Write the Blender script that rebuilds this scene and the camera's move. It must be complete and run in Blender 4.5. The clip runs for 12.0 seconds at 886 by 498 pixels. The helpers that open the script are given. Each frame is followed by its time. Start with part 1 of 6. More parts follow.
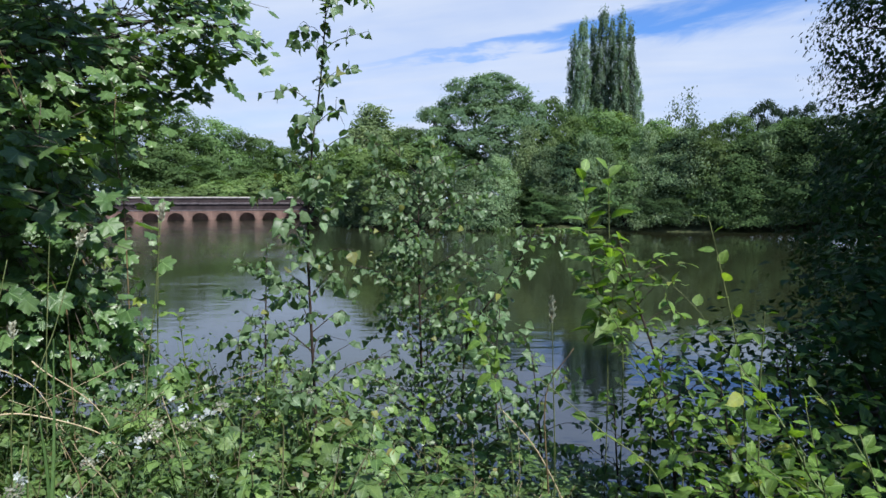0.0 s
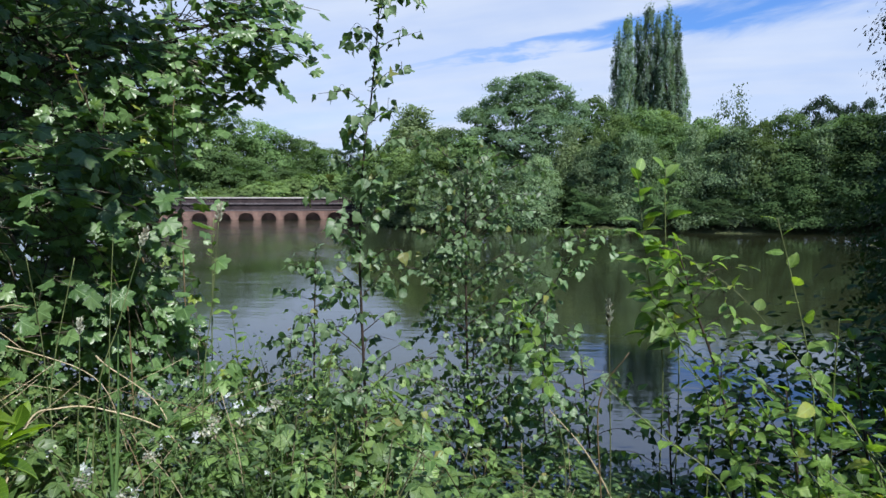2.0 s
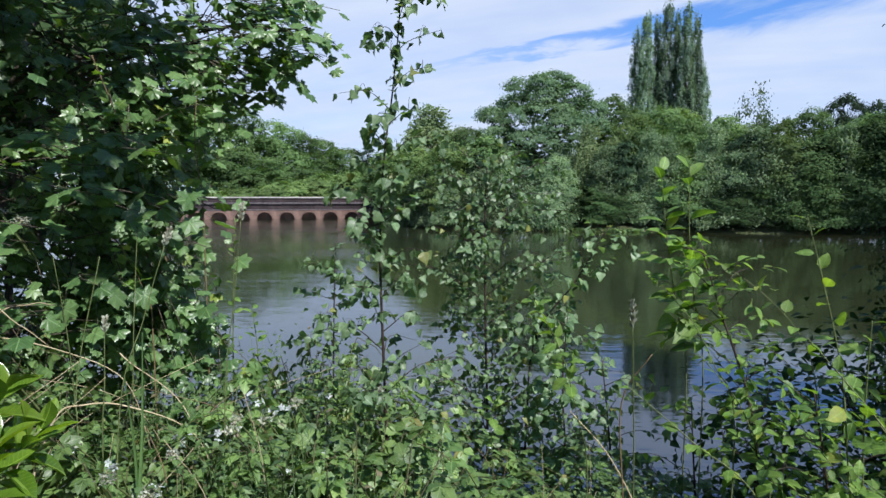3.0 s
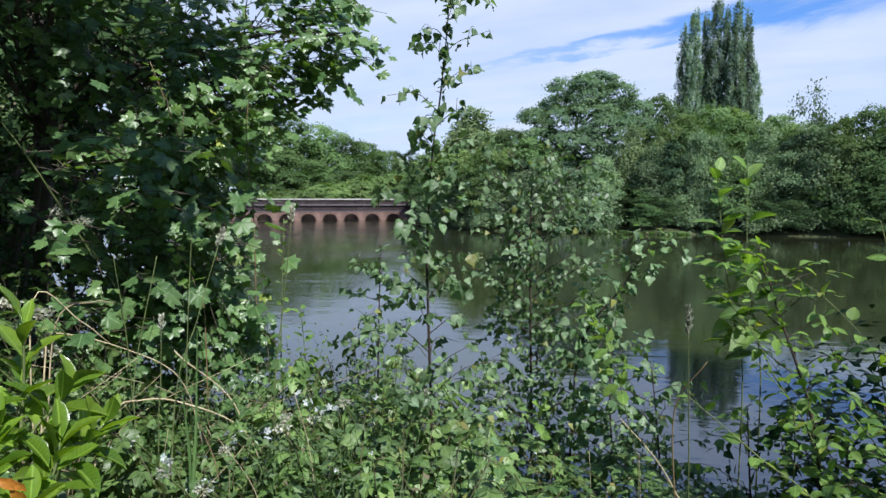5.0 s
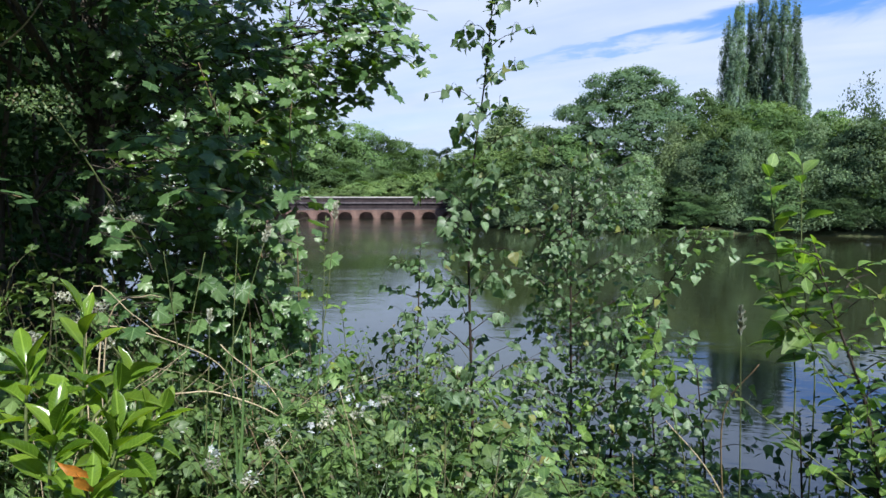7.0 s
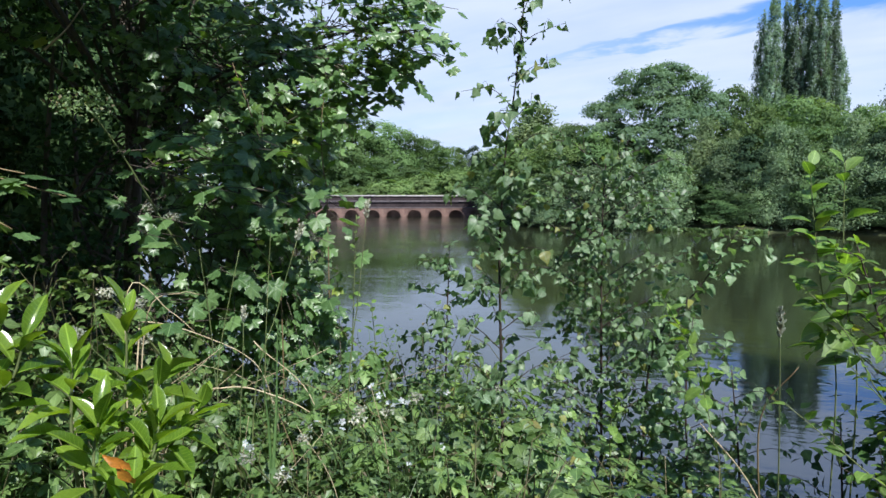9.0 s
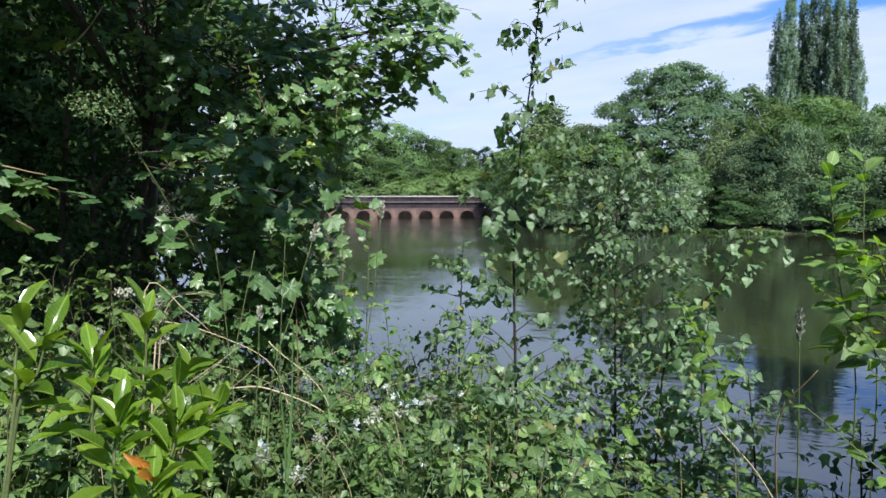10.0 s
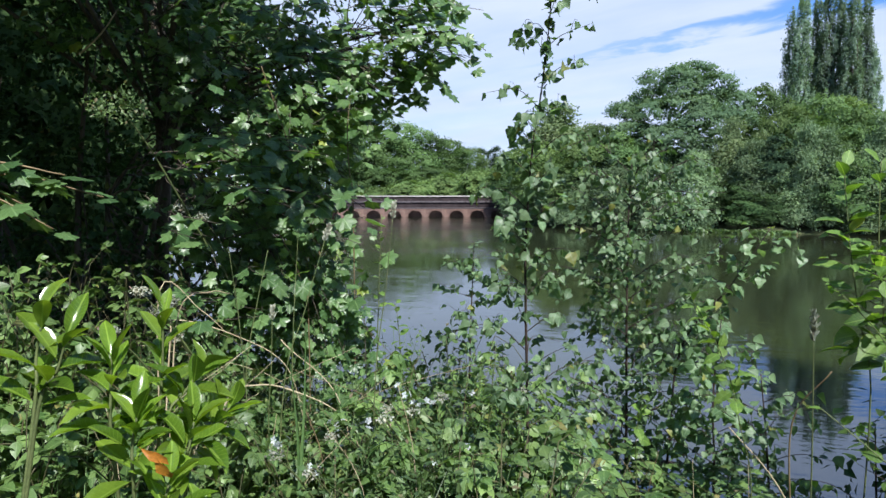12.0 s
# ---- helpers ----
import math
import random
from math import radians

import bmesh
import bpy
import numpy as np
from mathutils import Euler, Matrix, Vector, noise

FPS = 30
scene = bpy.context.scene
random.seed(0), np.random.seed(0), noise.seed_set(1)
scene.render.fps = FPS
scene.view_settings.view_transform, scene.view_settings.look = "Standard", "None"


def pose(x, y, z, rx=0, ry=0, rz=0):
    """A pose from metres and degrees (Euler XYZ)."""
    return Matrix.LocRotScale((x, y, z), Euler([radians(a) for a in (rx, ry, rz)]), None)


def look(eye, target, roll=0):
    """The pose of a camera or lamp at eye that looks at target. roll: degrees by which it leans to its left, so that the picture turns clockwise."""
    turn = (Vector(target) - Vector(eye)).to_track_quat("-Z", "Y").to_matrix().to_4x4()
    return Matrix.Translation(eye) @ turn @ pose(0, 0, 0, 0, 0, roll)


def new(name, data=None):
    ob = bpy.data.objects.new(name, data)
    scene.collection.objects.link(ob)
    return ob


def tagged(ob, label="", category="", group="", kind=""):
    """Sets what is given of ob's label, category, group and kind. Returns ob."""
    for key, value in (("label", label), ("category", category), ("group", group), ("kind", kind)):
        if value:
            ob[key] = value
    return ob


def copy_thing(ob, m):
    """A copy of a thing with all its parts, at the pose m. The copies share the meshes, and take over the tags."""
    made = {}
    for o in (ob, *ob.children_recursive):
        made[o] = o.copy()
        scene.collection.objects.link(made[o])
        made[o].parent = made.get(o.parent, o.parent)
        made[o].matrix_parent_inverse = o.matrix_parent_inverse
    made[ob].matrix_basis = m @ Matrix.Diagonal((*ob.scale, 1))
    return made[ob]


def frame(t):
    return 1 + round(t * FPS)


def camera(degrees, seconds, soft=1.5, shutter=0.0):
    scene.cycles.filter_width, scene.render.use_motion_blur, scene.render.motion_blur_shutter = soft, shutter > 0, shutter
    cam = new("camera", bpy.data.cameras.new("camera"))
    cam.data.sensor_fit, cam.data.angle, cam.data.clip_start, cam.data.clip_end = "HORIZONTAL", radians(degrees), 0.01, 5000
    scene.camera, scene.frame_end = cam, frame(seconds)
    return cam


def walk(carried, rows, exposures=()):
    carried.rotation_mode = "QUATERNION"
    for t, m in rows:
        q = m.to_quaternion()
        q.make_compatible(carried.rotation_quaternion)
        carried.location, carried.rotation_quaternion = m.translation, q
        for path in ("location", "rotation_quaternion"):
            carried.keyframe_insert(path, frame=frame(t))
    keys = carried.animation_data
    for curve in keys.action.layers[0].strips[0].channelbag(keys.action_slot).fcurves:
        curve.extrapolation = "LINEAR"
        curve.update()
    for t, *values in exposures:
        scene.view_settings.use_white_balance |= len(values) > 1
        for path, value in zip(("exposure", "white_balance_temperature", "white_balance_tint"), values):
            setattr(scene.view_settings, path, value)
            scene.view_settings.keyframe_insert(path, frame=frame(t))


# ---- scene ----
cam = camera(74.2, 12.0, 1.5)
EYE = 1.6
# seconds, x, y, z from the first eye; yaw, pitch, roll in degrees
ROWS = [
    (0.0, 0.000, 0.000, 0.000, 0.00, -4.90, 0.03),
    (0.5, -0.018, 0.006, 0.000, 0.91, -4.90, 0.02),
    (1.0, -0.026, 0.011, 0.000, 1.88, -4.85, 0.00),
    (1.5, -0.031, 0.013, 0.000, 2.95, -4.85, 0.00),
    (2.0, -0.038, 0.014, 0.000, 3.91, -4.86, 0.01),
    (2.5, -0.045, 0.018, -0.001, 4.71, -4.89, 0.02),
    (4.5, -0.068, 0.028, -0.001, 8.46, -4.77, 0.02),
    (5.0, -0.074, 0.030, -0.001, 9.53, -4.72, 0.01),
    (5.5, -0.083, 0.030, -0.002, 10.56, -4.75, 0.00),
    (6.0, -0.090, 0.030, -0.003, 11.43, -4.83, 0.00),
    (6.5, -0.095, 0.030, -0.003, 12.23, -4.88, -0.01),
    (7.0, -0.098, 0.031, -0.003, 12.96, -4.91, -0.01),
    (9.0, -0.110, 0.029, -0.002, 15.59, -5.07, 0.03),
    (9.5, -0.115, 0.027, -0.001, 16.24, -5.02, 0.04),
    (10.0, -0.119, 0.026, -0.001, 16.71, -5.00, 0.04),
    (10.5, -0.121, 0.024, -0.001, 17.10, -5.02, 0.02),
    (11.0, -0.122, 0.022, -0.002, 17.37, -5.04, 0.01),
    (11.5, -0.122, 0.021, -0.002, 17.56, -5.05, 0.01),
    (12.0, -0.123, 0.018, -0.001, 17.67, -5.02, 0.01),
]
walk(cam, [(t, pose(x, y, EYE + z, 90 + pitch, roll, yaw)) for t, x, y, z, yaw, pitch, roll in ROWS], [(0.0, 0.70, 6100, 10.0), (5.0, 0.78, 6100, 10.0), (10.0, 0.88, 6100, 10.0), (12.0, 0.88, 6100, 10.0)])

# ---- light ----
SUN_AZ, SUN_EL = 140.0, 48.0          # bearing clockwise from +y, height above the horizon
sun_to = Vector((math.sin(radians(SUN_AZ)) * math.cos(radians(SUN_EL)), math.cos(radians(SUN_AZ)) * math.cos(radians(SUN_EL)), math.sin(radians(SUN_EL))))
sun_data = bpy.data.lights.new("sun", "SUN")
sun_data.energy, sun_data.angle, sun_data.color = 5.0, radians(0.6), (1.0, 0.95, 0.86)
sun = new("sun", sun_data)
sun.matrix_world = look(sun_to * 50, (0, 0, 0))

world = bpy.data.worlds.new("sky")
scene.world = world
world.use_nodes = True
wn, wl = world.node_tree.nodes, world.node_tree.links
wn.clear()


def wnode(kind, **values):
    n = wn.new(kind)
    for key, value in values.items():
        n.inputs[key].default_value = value
    return n


sky = wn.new("ShaderNodeTexSky")
sky.sky_type, sky.sun_disc = "NISHITA", False
sky.sun_elevation, sky.sun_rotation = radians(SUN_EL), radians(SUN_AZ)
sky.air_density, sky.dust_density, sky.ozone_density = 1.0, 0.6, 2.0
coord = wn.new("ShaderNodeTexCoord")
split = wn.new("ShaderNodeSeparateXYZ")
swing = wn.new("ShaderNodeVectorRotate")
swing.rotation_type = "Z_AXIS"
swing.inputs["Angle"].default_value = radians(17)
wl.new(coord.outputs["Generated"], swing.inputs["Vector"])
wl.new(swing.outputs[0], split.inputs[0])
lift = wn.new("ShaderNodeMath")
lift.operation = "ADD"
lift.inputs[1].default_value = 0.16
clampz = wn.new("ShaderNodeMath")
clampz.operation = "MAXIMUM"
clampz.inputs[1].default_value = 0.0
wl.new(split.outputs["Z"], clampz.inputs[0])
wl.new(clampz.outputs[0], lift.inputs[0])
flat = []
for axis in ("X", "Y"):
    div = wn.new("ShaderNodeMath")
    div.operation = "DIVIDE"
    wl.new(split.outputs[axis], div.inputs[0])
    wl.new(lift.outputs[0], div.inputs[1])
    flat.append(div)
plane = wn.new("ShaderNodeCombineXYZ")
wl.new(flat[0].outputs[0], plane.inputs["X"])
wl.new(flat[1].outputs[0], plane.inputs["Y"])


def cloud_layer(turn, size, offset, scale, detail, low, high):
    """A streaky bank of cloud on the plane of the sky."""
    spin = wn.new("ShaderNodeMapping")
    spin.inputs["Rotation"].default_value = (0, 0, radians(turn))
    spin.inputs["Scale"].default_value = size
    spin.inputs["Location"].default_value = offset
    tex = wnode("ShaderNodeTexNoise", Scale=scale, Detail=detail, Roughness=0.55, Distortion=0.35)
    ramp = wn.new("ShaderNodeMapRange")
    ramp.interpolation_type = "SMOOTHSTEP"
    ramp.inputs["From Min"].default_value, ramp.inputs["From Max"].default_value = low, high
    wl.new(plane.outputs[0], spin.inputs[0])
    wl.new(spin.outputs[0], tex.inputs["Vector"])
    wl.new(tex.outputs["Fac"], ramp.inputs["Value"])
    return ramp.outputs["Result"]


def wmath(kind, a, b=0.0, c=0.0):
    n = wn.new("ShaderNodeMath")
    n.operation = kind
    for k, value in enumerate((a, b, c)):
        if isinstance(value, (int, float)):
            n.inputs[k].default_value = value
        else:
            wl.new(value, n.inputs[k])
    return n.outputs[0]


def wstep(value, low, high):
    n = wn.new("ShaderNodeMapRange")
    n.interpolation_type = "SMOOTHSTEP"
    for key, v in (("Value", value), ("From Min", low), ("From Max", high)):
        if isinstance(v, (int, float)):
            n.inputs[key].default_value = v
        else:
            wl.new(v, n.inputs[key])
    return n.outputs["Result"]


# bearing and height in degrees
ways = wn.new("ShaderNodeSeparateXYZ")
wl.new(coord.outputs["Generated"], ways.inputs[0])
bearing = wmath("MULTIPLY", wmath("ARCTAN2", ways.outputs["X"], ways.outputs["Y"]), 57.2958)
height = wmath("MULTIPLY", wmath("ARCSINE", ways.outputs["Z"]), 57.2958)
tilted = wmath("SUBTRACT", height, wmath("MULTIPLY_ADD", bearing, 0.115, 13.4))
streak = wn.new("ShaderNodeCombineXYZ")
wl.new(wmath("MULTIPLY", bearing, 0.07), streak.inputs["X"])
wl.new(wmath("MULTIPLY", tilted, 0.42), streak.inputs["Y"])
fringe = wnode("ShaderNodeTexNoise", Scale=1.0, Detail=5.0, Roughness=0.6, Distortion=0.5)
wl.new(streak.outputs[0], fringe.inputs["Vector"])
ragged = wmath("ABSOLUTE", wmath("MULTIPLY_ADD", fringe.outputs["Fac"], 5.5, wmath("SUBTRACT", tilted, 2.75)))
half_gap = wmath("MINIMUM", wmath("MAXIMUM", wmath("MULTIPLY_ADD", bearing, 0.10, -0.3), 0.15), 2.3)
gap = wmath("SUBTRACT", 1.0, wstep(ragged, wmath("MULTIPLY", half_gap, 0.15), wmath("MULTIPLY_ADD", half_gap, 1.15, 0.35)))
gap = wmath("MULTIPLY", gap, wstep(bearing, -16.0, 16.0))
bank = cloud_layer(-24, (0.35, 1.0, 1.0), (2.1, 0.9, 0.0), 1.3, 4.0, 0.46, 0.62)
wisps = cloud_layer(-20, (0.3, 1.4, 1.0), (4.0, 1.0, 2.0), 3.0, 7.0, 0.25, 0.8)
full = wmath("MAXIMUM", bank, wmath("SUBTRACT", 1.0, wstep(height, 17.0, 30.0)))
banked = wmath("MULTIPLY_ADD", full, 0.80, wmath("MULTIPLY", wisps, 0.22))
cover = wn.new("ShaderNodeMath")
cover.operation, cover.use_clamp = "MULTIPLY", True
wl.new(banked, cover.inputs[0])
wl.new(wmath("SUBTRACT", 1.0, wmath("MULTIPLY", gap, 0.88)), cover.inputs[1])
blue = wn.new("ShaderNodeVectorMath")
blue.operation = "MULTIPLY"
wl.new(sky.outputs[0], blue.inputs[0])
blue.inputs[1].default_value = (0.036, 0.070, 0.115)
grey = wnode("ShaderNodeTexNoise", Scale=2.2, Detail=5.0)
wl.new(plane.outputs[0], grey.inputs["Vector"])
tone = wn.new("ShaderNodeMix")
tone.data_type = "RGBA"
tone.inputs["A"].default_value, tone.inputs["B"].default_value = (0.34, 0.40, 0.53, 1), (0.50, 0.53, 0.585, 1)
wl.new(grey.outputs["Fac"], tone.inputs["Factor"])
both = wn.new("ShaderNodeMix")
both.data_type = "RGBA"
wl.new(cover.outputs[0], both.inputs["Factor"])
wl.new(blue.outputs[0], both.inputs["A"])
wl.new(tone.outputs["Result"], both.inputs["B"])
air = wnode("ShaderNodeBackground", Strength=1.0)
wl.new(both.outputs["Result"], air.inputs["Color"])
wl.new(air.outputs[0], wn.new("ShaderNodeOutputWorld").inputs["Surface"])

# ---- materials ----
def material(name):
    m = bpy.data.materials.new(name)
    m.use_nodes = True
    m.node_tree.nodes.clear()
    return m, m.node_tree.nodes, m.node_tree.links


def noise_ramp(nodes, links, scale, low, high, colours, detail=5.0, stretch=(1, 1, 1)):
    """Object-space noise between two colours."""
    where = nodes.new("ShaderNodeTexCoord")
    spin = nodes.new("ShaderNodeMapping")
    spin.inputs["Scale"].default_value = stretch
    tex = nodes.new("ShaderNodeTexNoise")
    tex.inputs["Scale"].default_value, tex.inputs["Detail"].default_value = scale, detail
    ramp = nodes.new("ShaderNodeValToRGB")
    ramp.color_ramp.elements[0].position, ramp.color_ramp.elements[1].position = low, high
    ramp.color_ramp.elements[0].color, ramp.color_ramp.elements[1].color = (*colours[0], 1), (*colours[1], 1)
    links.new(where.outputs["Object"], spin.inputs[0])
    links.new(spin.outputs[0], tex.inputs["Vector"])
    links.new(tex.outputs["Fac"], ramp.inputs[0])
    return tex, ramp


def leaf_material(name, dark, light, glow, rough=0.45, through_part=0.35, clump=1.5, old=(0.20, 0.17, 0.03), old_share=0.03, tone_by=0.28, veins=0.0, relief=0.25):
    """A leaf: colour varies from leaf to leaf and in clumps; light shines through it."""
    dark, light, old = [(c[0] * 0.86, c[1], min(1.0, c[2] * 1.2)) for c in (dark, light, old)]
    m, n, l = material(name)
    geo, info = n.new("ShaderNodeNewGeometry"), n.new("ShaderNodeObjectInfo")
    mixed = n.new("ShaderNodeMath")
    mixed.operation = "ADD"
    l.new(geo.outputs["Random Per Island"], mixed.inputs[0])
    l.new(info.outputs["Random"], mixed.inputs[1])
    part_of = n.new("ShaderNodeMath")
    part_of.operation = "FRACT"
    l.new(mixed.outputs[0], part_of.inputs[0])
    ramp = n.new("ShaderNodeValToRGB")
    e = ramp.color_ramp.elements
    e[0].position, e[0].color = 0.0, (*dark, 1)
    e[1].position, e[1].color = 1.0 - old_share, (*light, 1)
    if old_share:
        last = e.new(1.0 - old_share * 0.5)
        last.color = (*old, 1)
    l.new(part_of.outputs[0], ramp.inputs[0])
    tex, tint = noise_ramp(n, l, clump, 0.35, 0.65, ((0.72, 0.78, 0.70), (1.18, 1.12, 1.0)))
    mul = n.new("ShaderNodeMix")
    mul.data_type, mul.blend_type = "RGBA", "MULTIPLY"
    mul.inputs["Factor"].default_value = 1.0
    l.new(ramp.outputs[0], mul.inputs["A"])
    l.new(tint.outputs[0], mul.inputs["B"])
    fine, spots = noise_ramp(n, l, 60.0, 0.3, 0.7, ((0.85, 0.85, 0.85), (1.1, 1.1, 1.1)))
    mul2 = n.new("ShaderNodeMix")
    mul2.data_type, mul2.blend_type = "RGBA", "MULTIPLY"
    mul2.inputs["Factor"].default_value = 1.0
    l.new(mul.outputs["Result"], mul2.inputs["A"])
    l.new(spots.outputs[0], mul2.inputs["B"])
    face = n.new("ShaderNodeBsdfPrincipled")
    face.inputs["Roughness"].default_value = rough
    face.inputs["Specular IOR Level"].default_value = 0.5 if rough < 0.55 else 0.12
    paint = mul2.outputs["Result"]
    if veins:
        on_leaf = n.new("ShaderNodeAttribute")
        on_leaf.attribute_name = "leafco"
        axes = n.new("ShaderNodeSeparateXYZ")
        l.new(on_leaf.outputs["Vector"], axes.inputs[0])

        def step(kind, a, b=None):
            node = n.new("ShaderNodeMath")
            node.operation = kind
            for k, value in enumerate((a, b)):
                if isinstance(value, float):
                    node.inputs[k].default_value = value
                elif value is not None:
                    l.new(value, node.inputs[k])
            return node.outputs[0]

        across = step("ABSOLUTE", axes.outputs["X"])
        run = step("SUBTRACT", axes.outputs["Y"], step("MULTIPLY", across, 0.75))
        ribs = step("ABSOLUTE", step("SINE", step("MULTIPLY", run, veins)))
        thin = step("LESS_THAN", ribs, 0.16)
        mid = step("LESS_THAN", across, 0.016)
        line = step("MAXIMUM", step("MULTIPLY", thin, 0.45), mid)
        veined = n.new("ShaderNodeMix")
        veined.data_type, veined.blend_type = "RGBA", "MIX"
        l.new(step("MULTIPLY", line, 0.55), veined.inputs["Factor"])
        l.new(paint, veined.inputs["A"])
        veined.inputs["B"].default_value = (light[0] * 1.5, light[1] * 1.4, light[2] * 1.6, 1)
        paint = veined.outputs["Result"]
    whole = n.new("ShaderNodeMapRange")
    whole.inputs["To Min"].default_value, whole.inputs["To Max"].default_value = 1.0 - tone_by, 1.0 + tone_by
    l.new(info.outputs["Random"], whole.inputs["Value"])
    toned = n.new("ShaderNodeVectorMath")
    toned.operation = "SCALE"
    l.new(paint, toned.inputs[0])
    l.new(whole.outputs[0], toned.inputs["Scale"])
    l.new(toned.outputs[0], face.inputs["Base Color"])
    bump = n.new("ShaderNodeBump")
    bump.inputs["Strength"].default_value, bump.inputs["Distance"].default_value = relief, 0.004
    l.new(fine.outputs["Fac"], bump.inputs["Height"])
    l.new(bump.outputs[0], face.inputs["Normal"])
    shine = n.new("ShaderNodeMix")
    shine.data_type, shine.blend_type = "RGBA", "MULTIPLY"
    shine.inputs["Factor"].default_value = 1.0
    shine.inputs["B"].default_value = (*glow, 1)
    l.new(toned.outputs[0], shine.inputs["A"])
    trans = n.new("ShaderNodeBsdfTranslucent")
    l.new(shine.outputs["Result"], trans.inputs["Color"])
    mix = n.new("ShaderNodeMixShader")
    mix.inputs[0].default_value = through_part
    l.new(face.outputs[0], mix.inputs[1])
    l.new(trans.outputs[0], mix.inputs[2])
    l.new(mix.outputs[0], n.new("ShaderNodeOutputMaterial").inputs["Surface"])
    return m


def solid_material(name, dark, light, scale=6.0, rough=0.8, bump_by=0.3, depth=0.01, stretch=(1, 1, 1), spec=0.3):
    m, n, l = material(name)
    big, ramp = noise_ramp(n, l, scale, 0.3, 0.7, (dark, light), 6.0, stretch)
    fine, ramp2 = noise_ramp(n, l, scale * 9, 0.3, 0.7, ((0.75, 0.75, 0.75), (1.15, 1.15, 1.15)), 4.0, stretch)
    info = n.new("ShaderNodeObjectInfo")
    vary = n.new("ShaderNodeMapRange")
    vary.inputs["To Min"].default_value, vary.inputs["To Max"].default_value = 0.85, 1.15
    l.new(info.outputs["Random"], vary.inputs["Value"])
    mul = n.new("ShaderNodeMix")
    mul.data_type, mul.blend_type = "RGBA", "MULTIPLY"
    mul.inputs["Factor"].default_value = 1.0
    l.new(ramp.outputs[0], mul.inputs["A"])
    l.new(ramp2.outputs[0], mul.inputs["B"])
    mul2 = n.new("ShaderNodeMix")
    mul2.data_type, mul2.blend_type = "RGBA", "MULTIPLY"
    mul2.inputs["Factor"].default_value = 1.0
    l.new(mul.outputs["Result"], mul2.inputs["A"])
    l.new(vary.outputs[0], mul2.inputs["B"])
    face = n.new("ShaderNodeBsdfPrincipled")
    face.inputs["Roughness"].default_value = rough
    face.inputs["Specular IOR Level"].default_value = spec
    l.new(mul2.outputs["Result"], face.inputs["Base Color"])
    bump = n.new("ShaderNodeBump")
    bump.inputs["Strength"].default_value, bump.inputs["Distance"].default_value = bump_by, depth
    l.new(fine.outputs["Fac"], bump.inputs["Height"])
    l.new(bump.outputs[0], face.inputs["Normal"])
    l.new(face.outputs[0], n.new("ShaderNodeOutputMaterial").inputs["Surface"])
    return m


def brick_material(name, one, two, mortar, long=0.225, high=0.075):
    m, n, l = material(name)
    where = n.new("ShaderNodeTexCoord")
    turn = n.new("ShaderNodeMapping")
    turn.inputs["Rotation"].default_value = (radians(-90), 0, 0)
    brick = n.new("ShaderNodeTexBrick")
    brick.inputs["Scale"].default_value = 1.0
    brick.inputs["Brick Width"].default_value, brick.inputs["Row Height"].default_value = long, high
    brick.inputs["Mortar Size"].default_value = 0.006
    brick.inputs["Color1"].default_value, brick.inputs["Color2"].default_value, brick.inputs["Mortar"].default_value = (*one, 1), (*two, 1), (*mortar, 1)
    l.new(where.outputs["Object"], turn.inputs[0])
    l.new(turn.outputs[0], brick.inputs["Vector"])
    tex, stain = noise_ramp(n, l, 1.1, 0.3, 0.72, ((0.55, 0.52, 0.52), (1.15, 1.1, 1.05)), 6.0, (1, 1, 0.35))
    mul = n.new("ShaderNodeMix")
    mul.data_type, mul.blend_type = "RGBA", "MULTIPLY"
    mul.inputs["Factor"].default_value = 1.0
    l.new(brick.outputs["Color"], mul.inputs["A"])
    l.new(stain.outputs[0], mul.inputs["B"])
    face = n.new("ShaderNodeBsdfPrincipled")
    face.inputs["Roughness"].default_value, face.inputs["Specular IOR Level"].default_value = 0.9, 0.15
    l.new(mul.outputs["Result"], face.inputs["Base Color"])
    bump = n.new("ShaderNodeBump")
    bump.inputs["Strength"].default_value, bump.inputs["Distance"].default_value = 0.6, 0.01
    l.new(brick.outputs["Fac"], bump.inputs["Height"])
    bump.invert = True
    l.new(bump.outputs[0], face.inputs["Normal"])
    l.new(face.outputs[0], n.new("ShaderNodeOutputMaterial").inputs["Surface"])
    return m


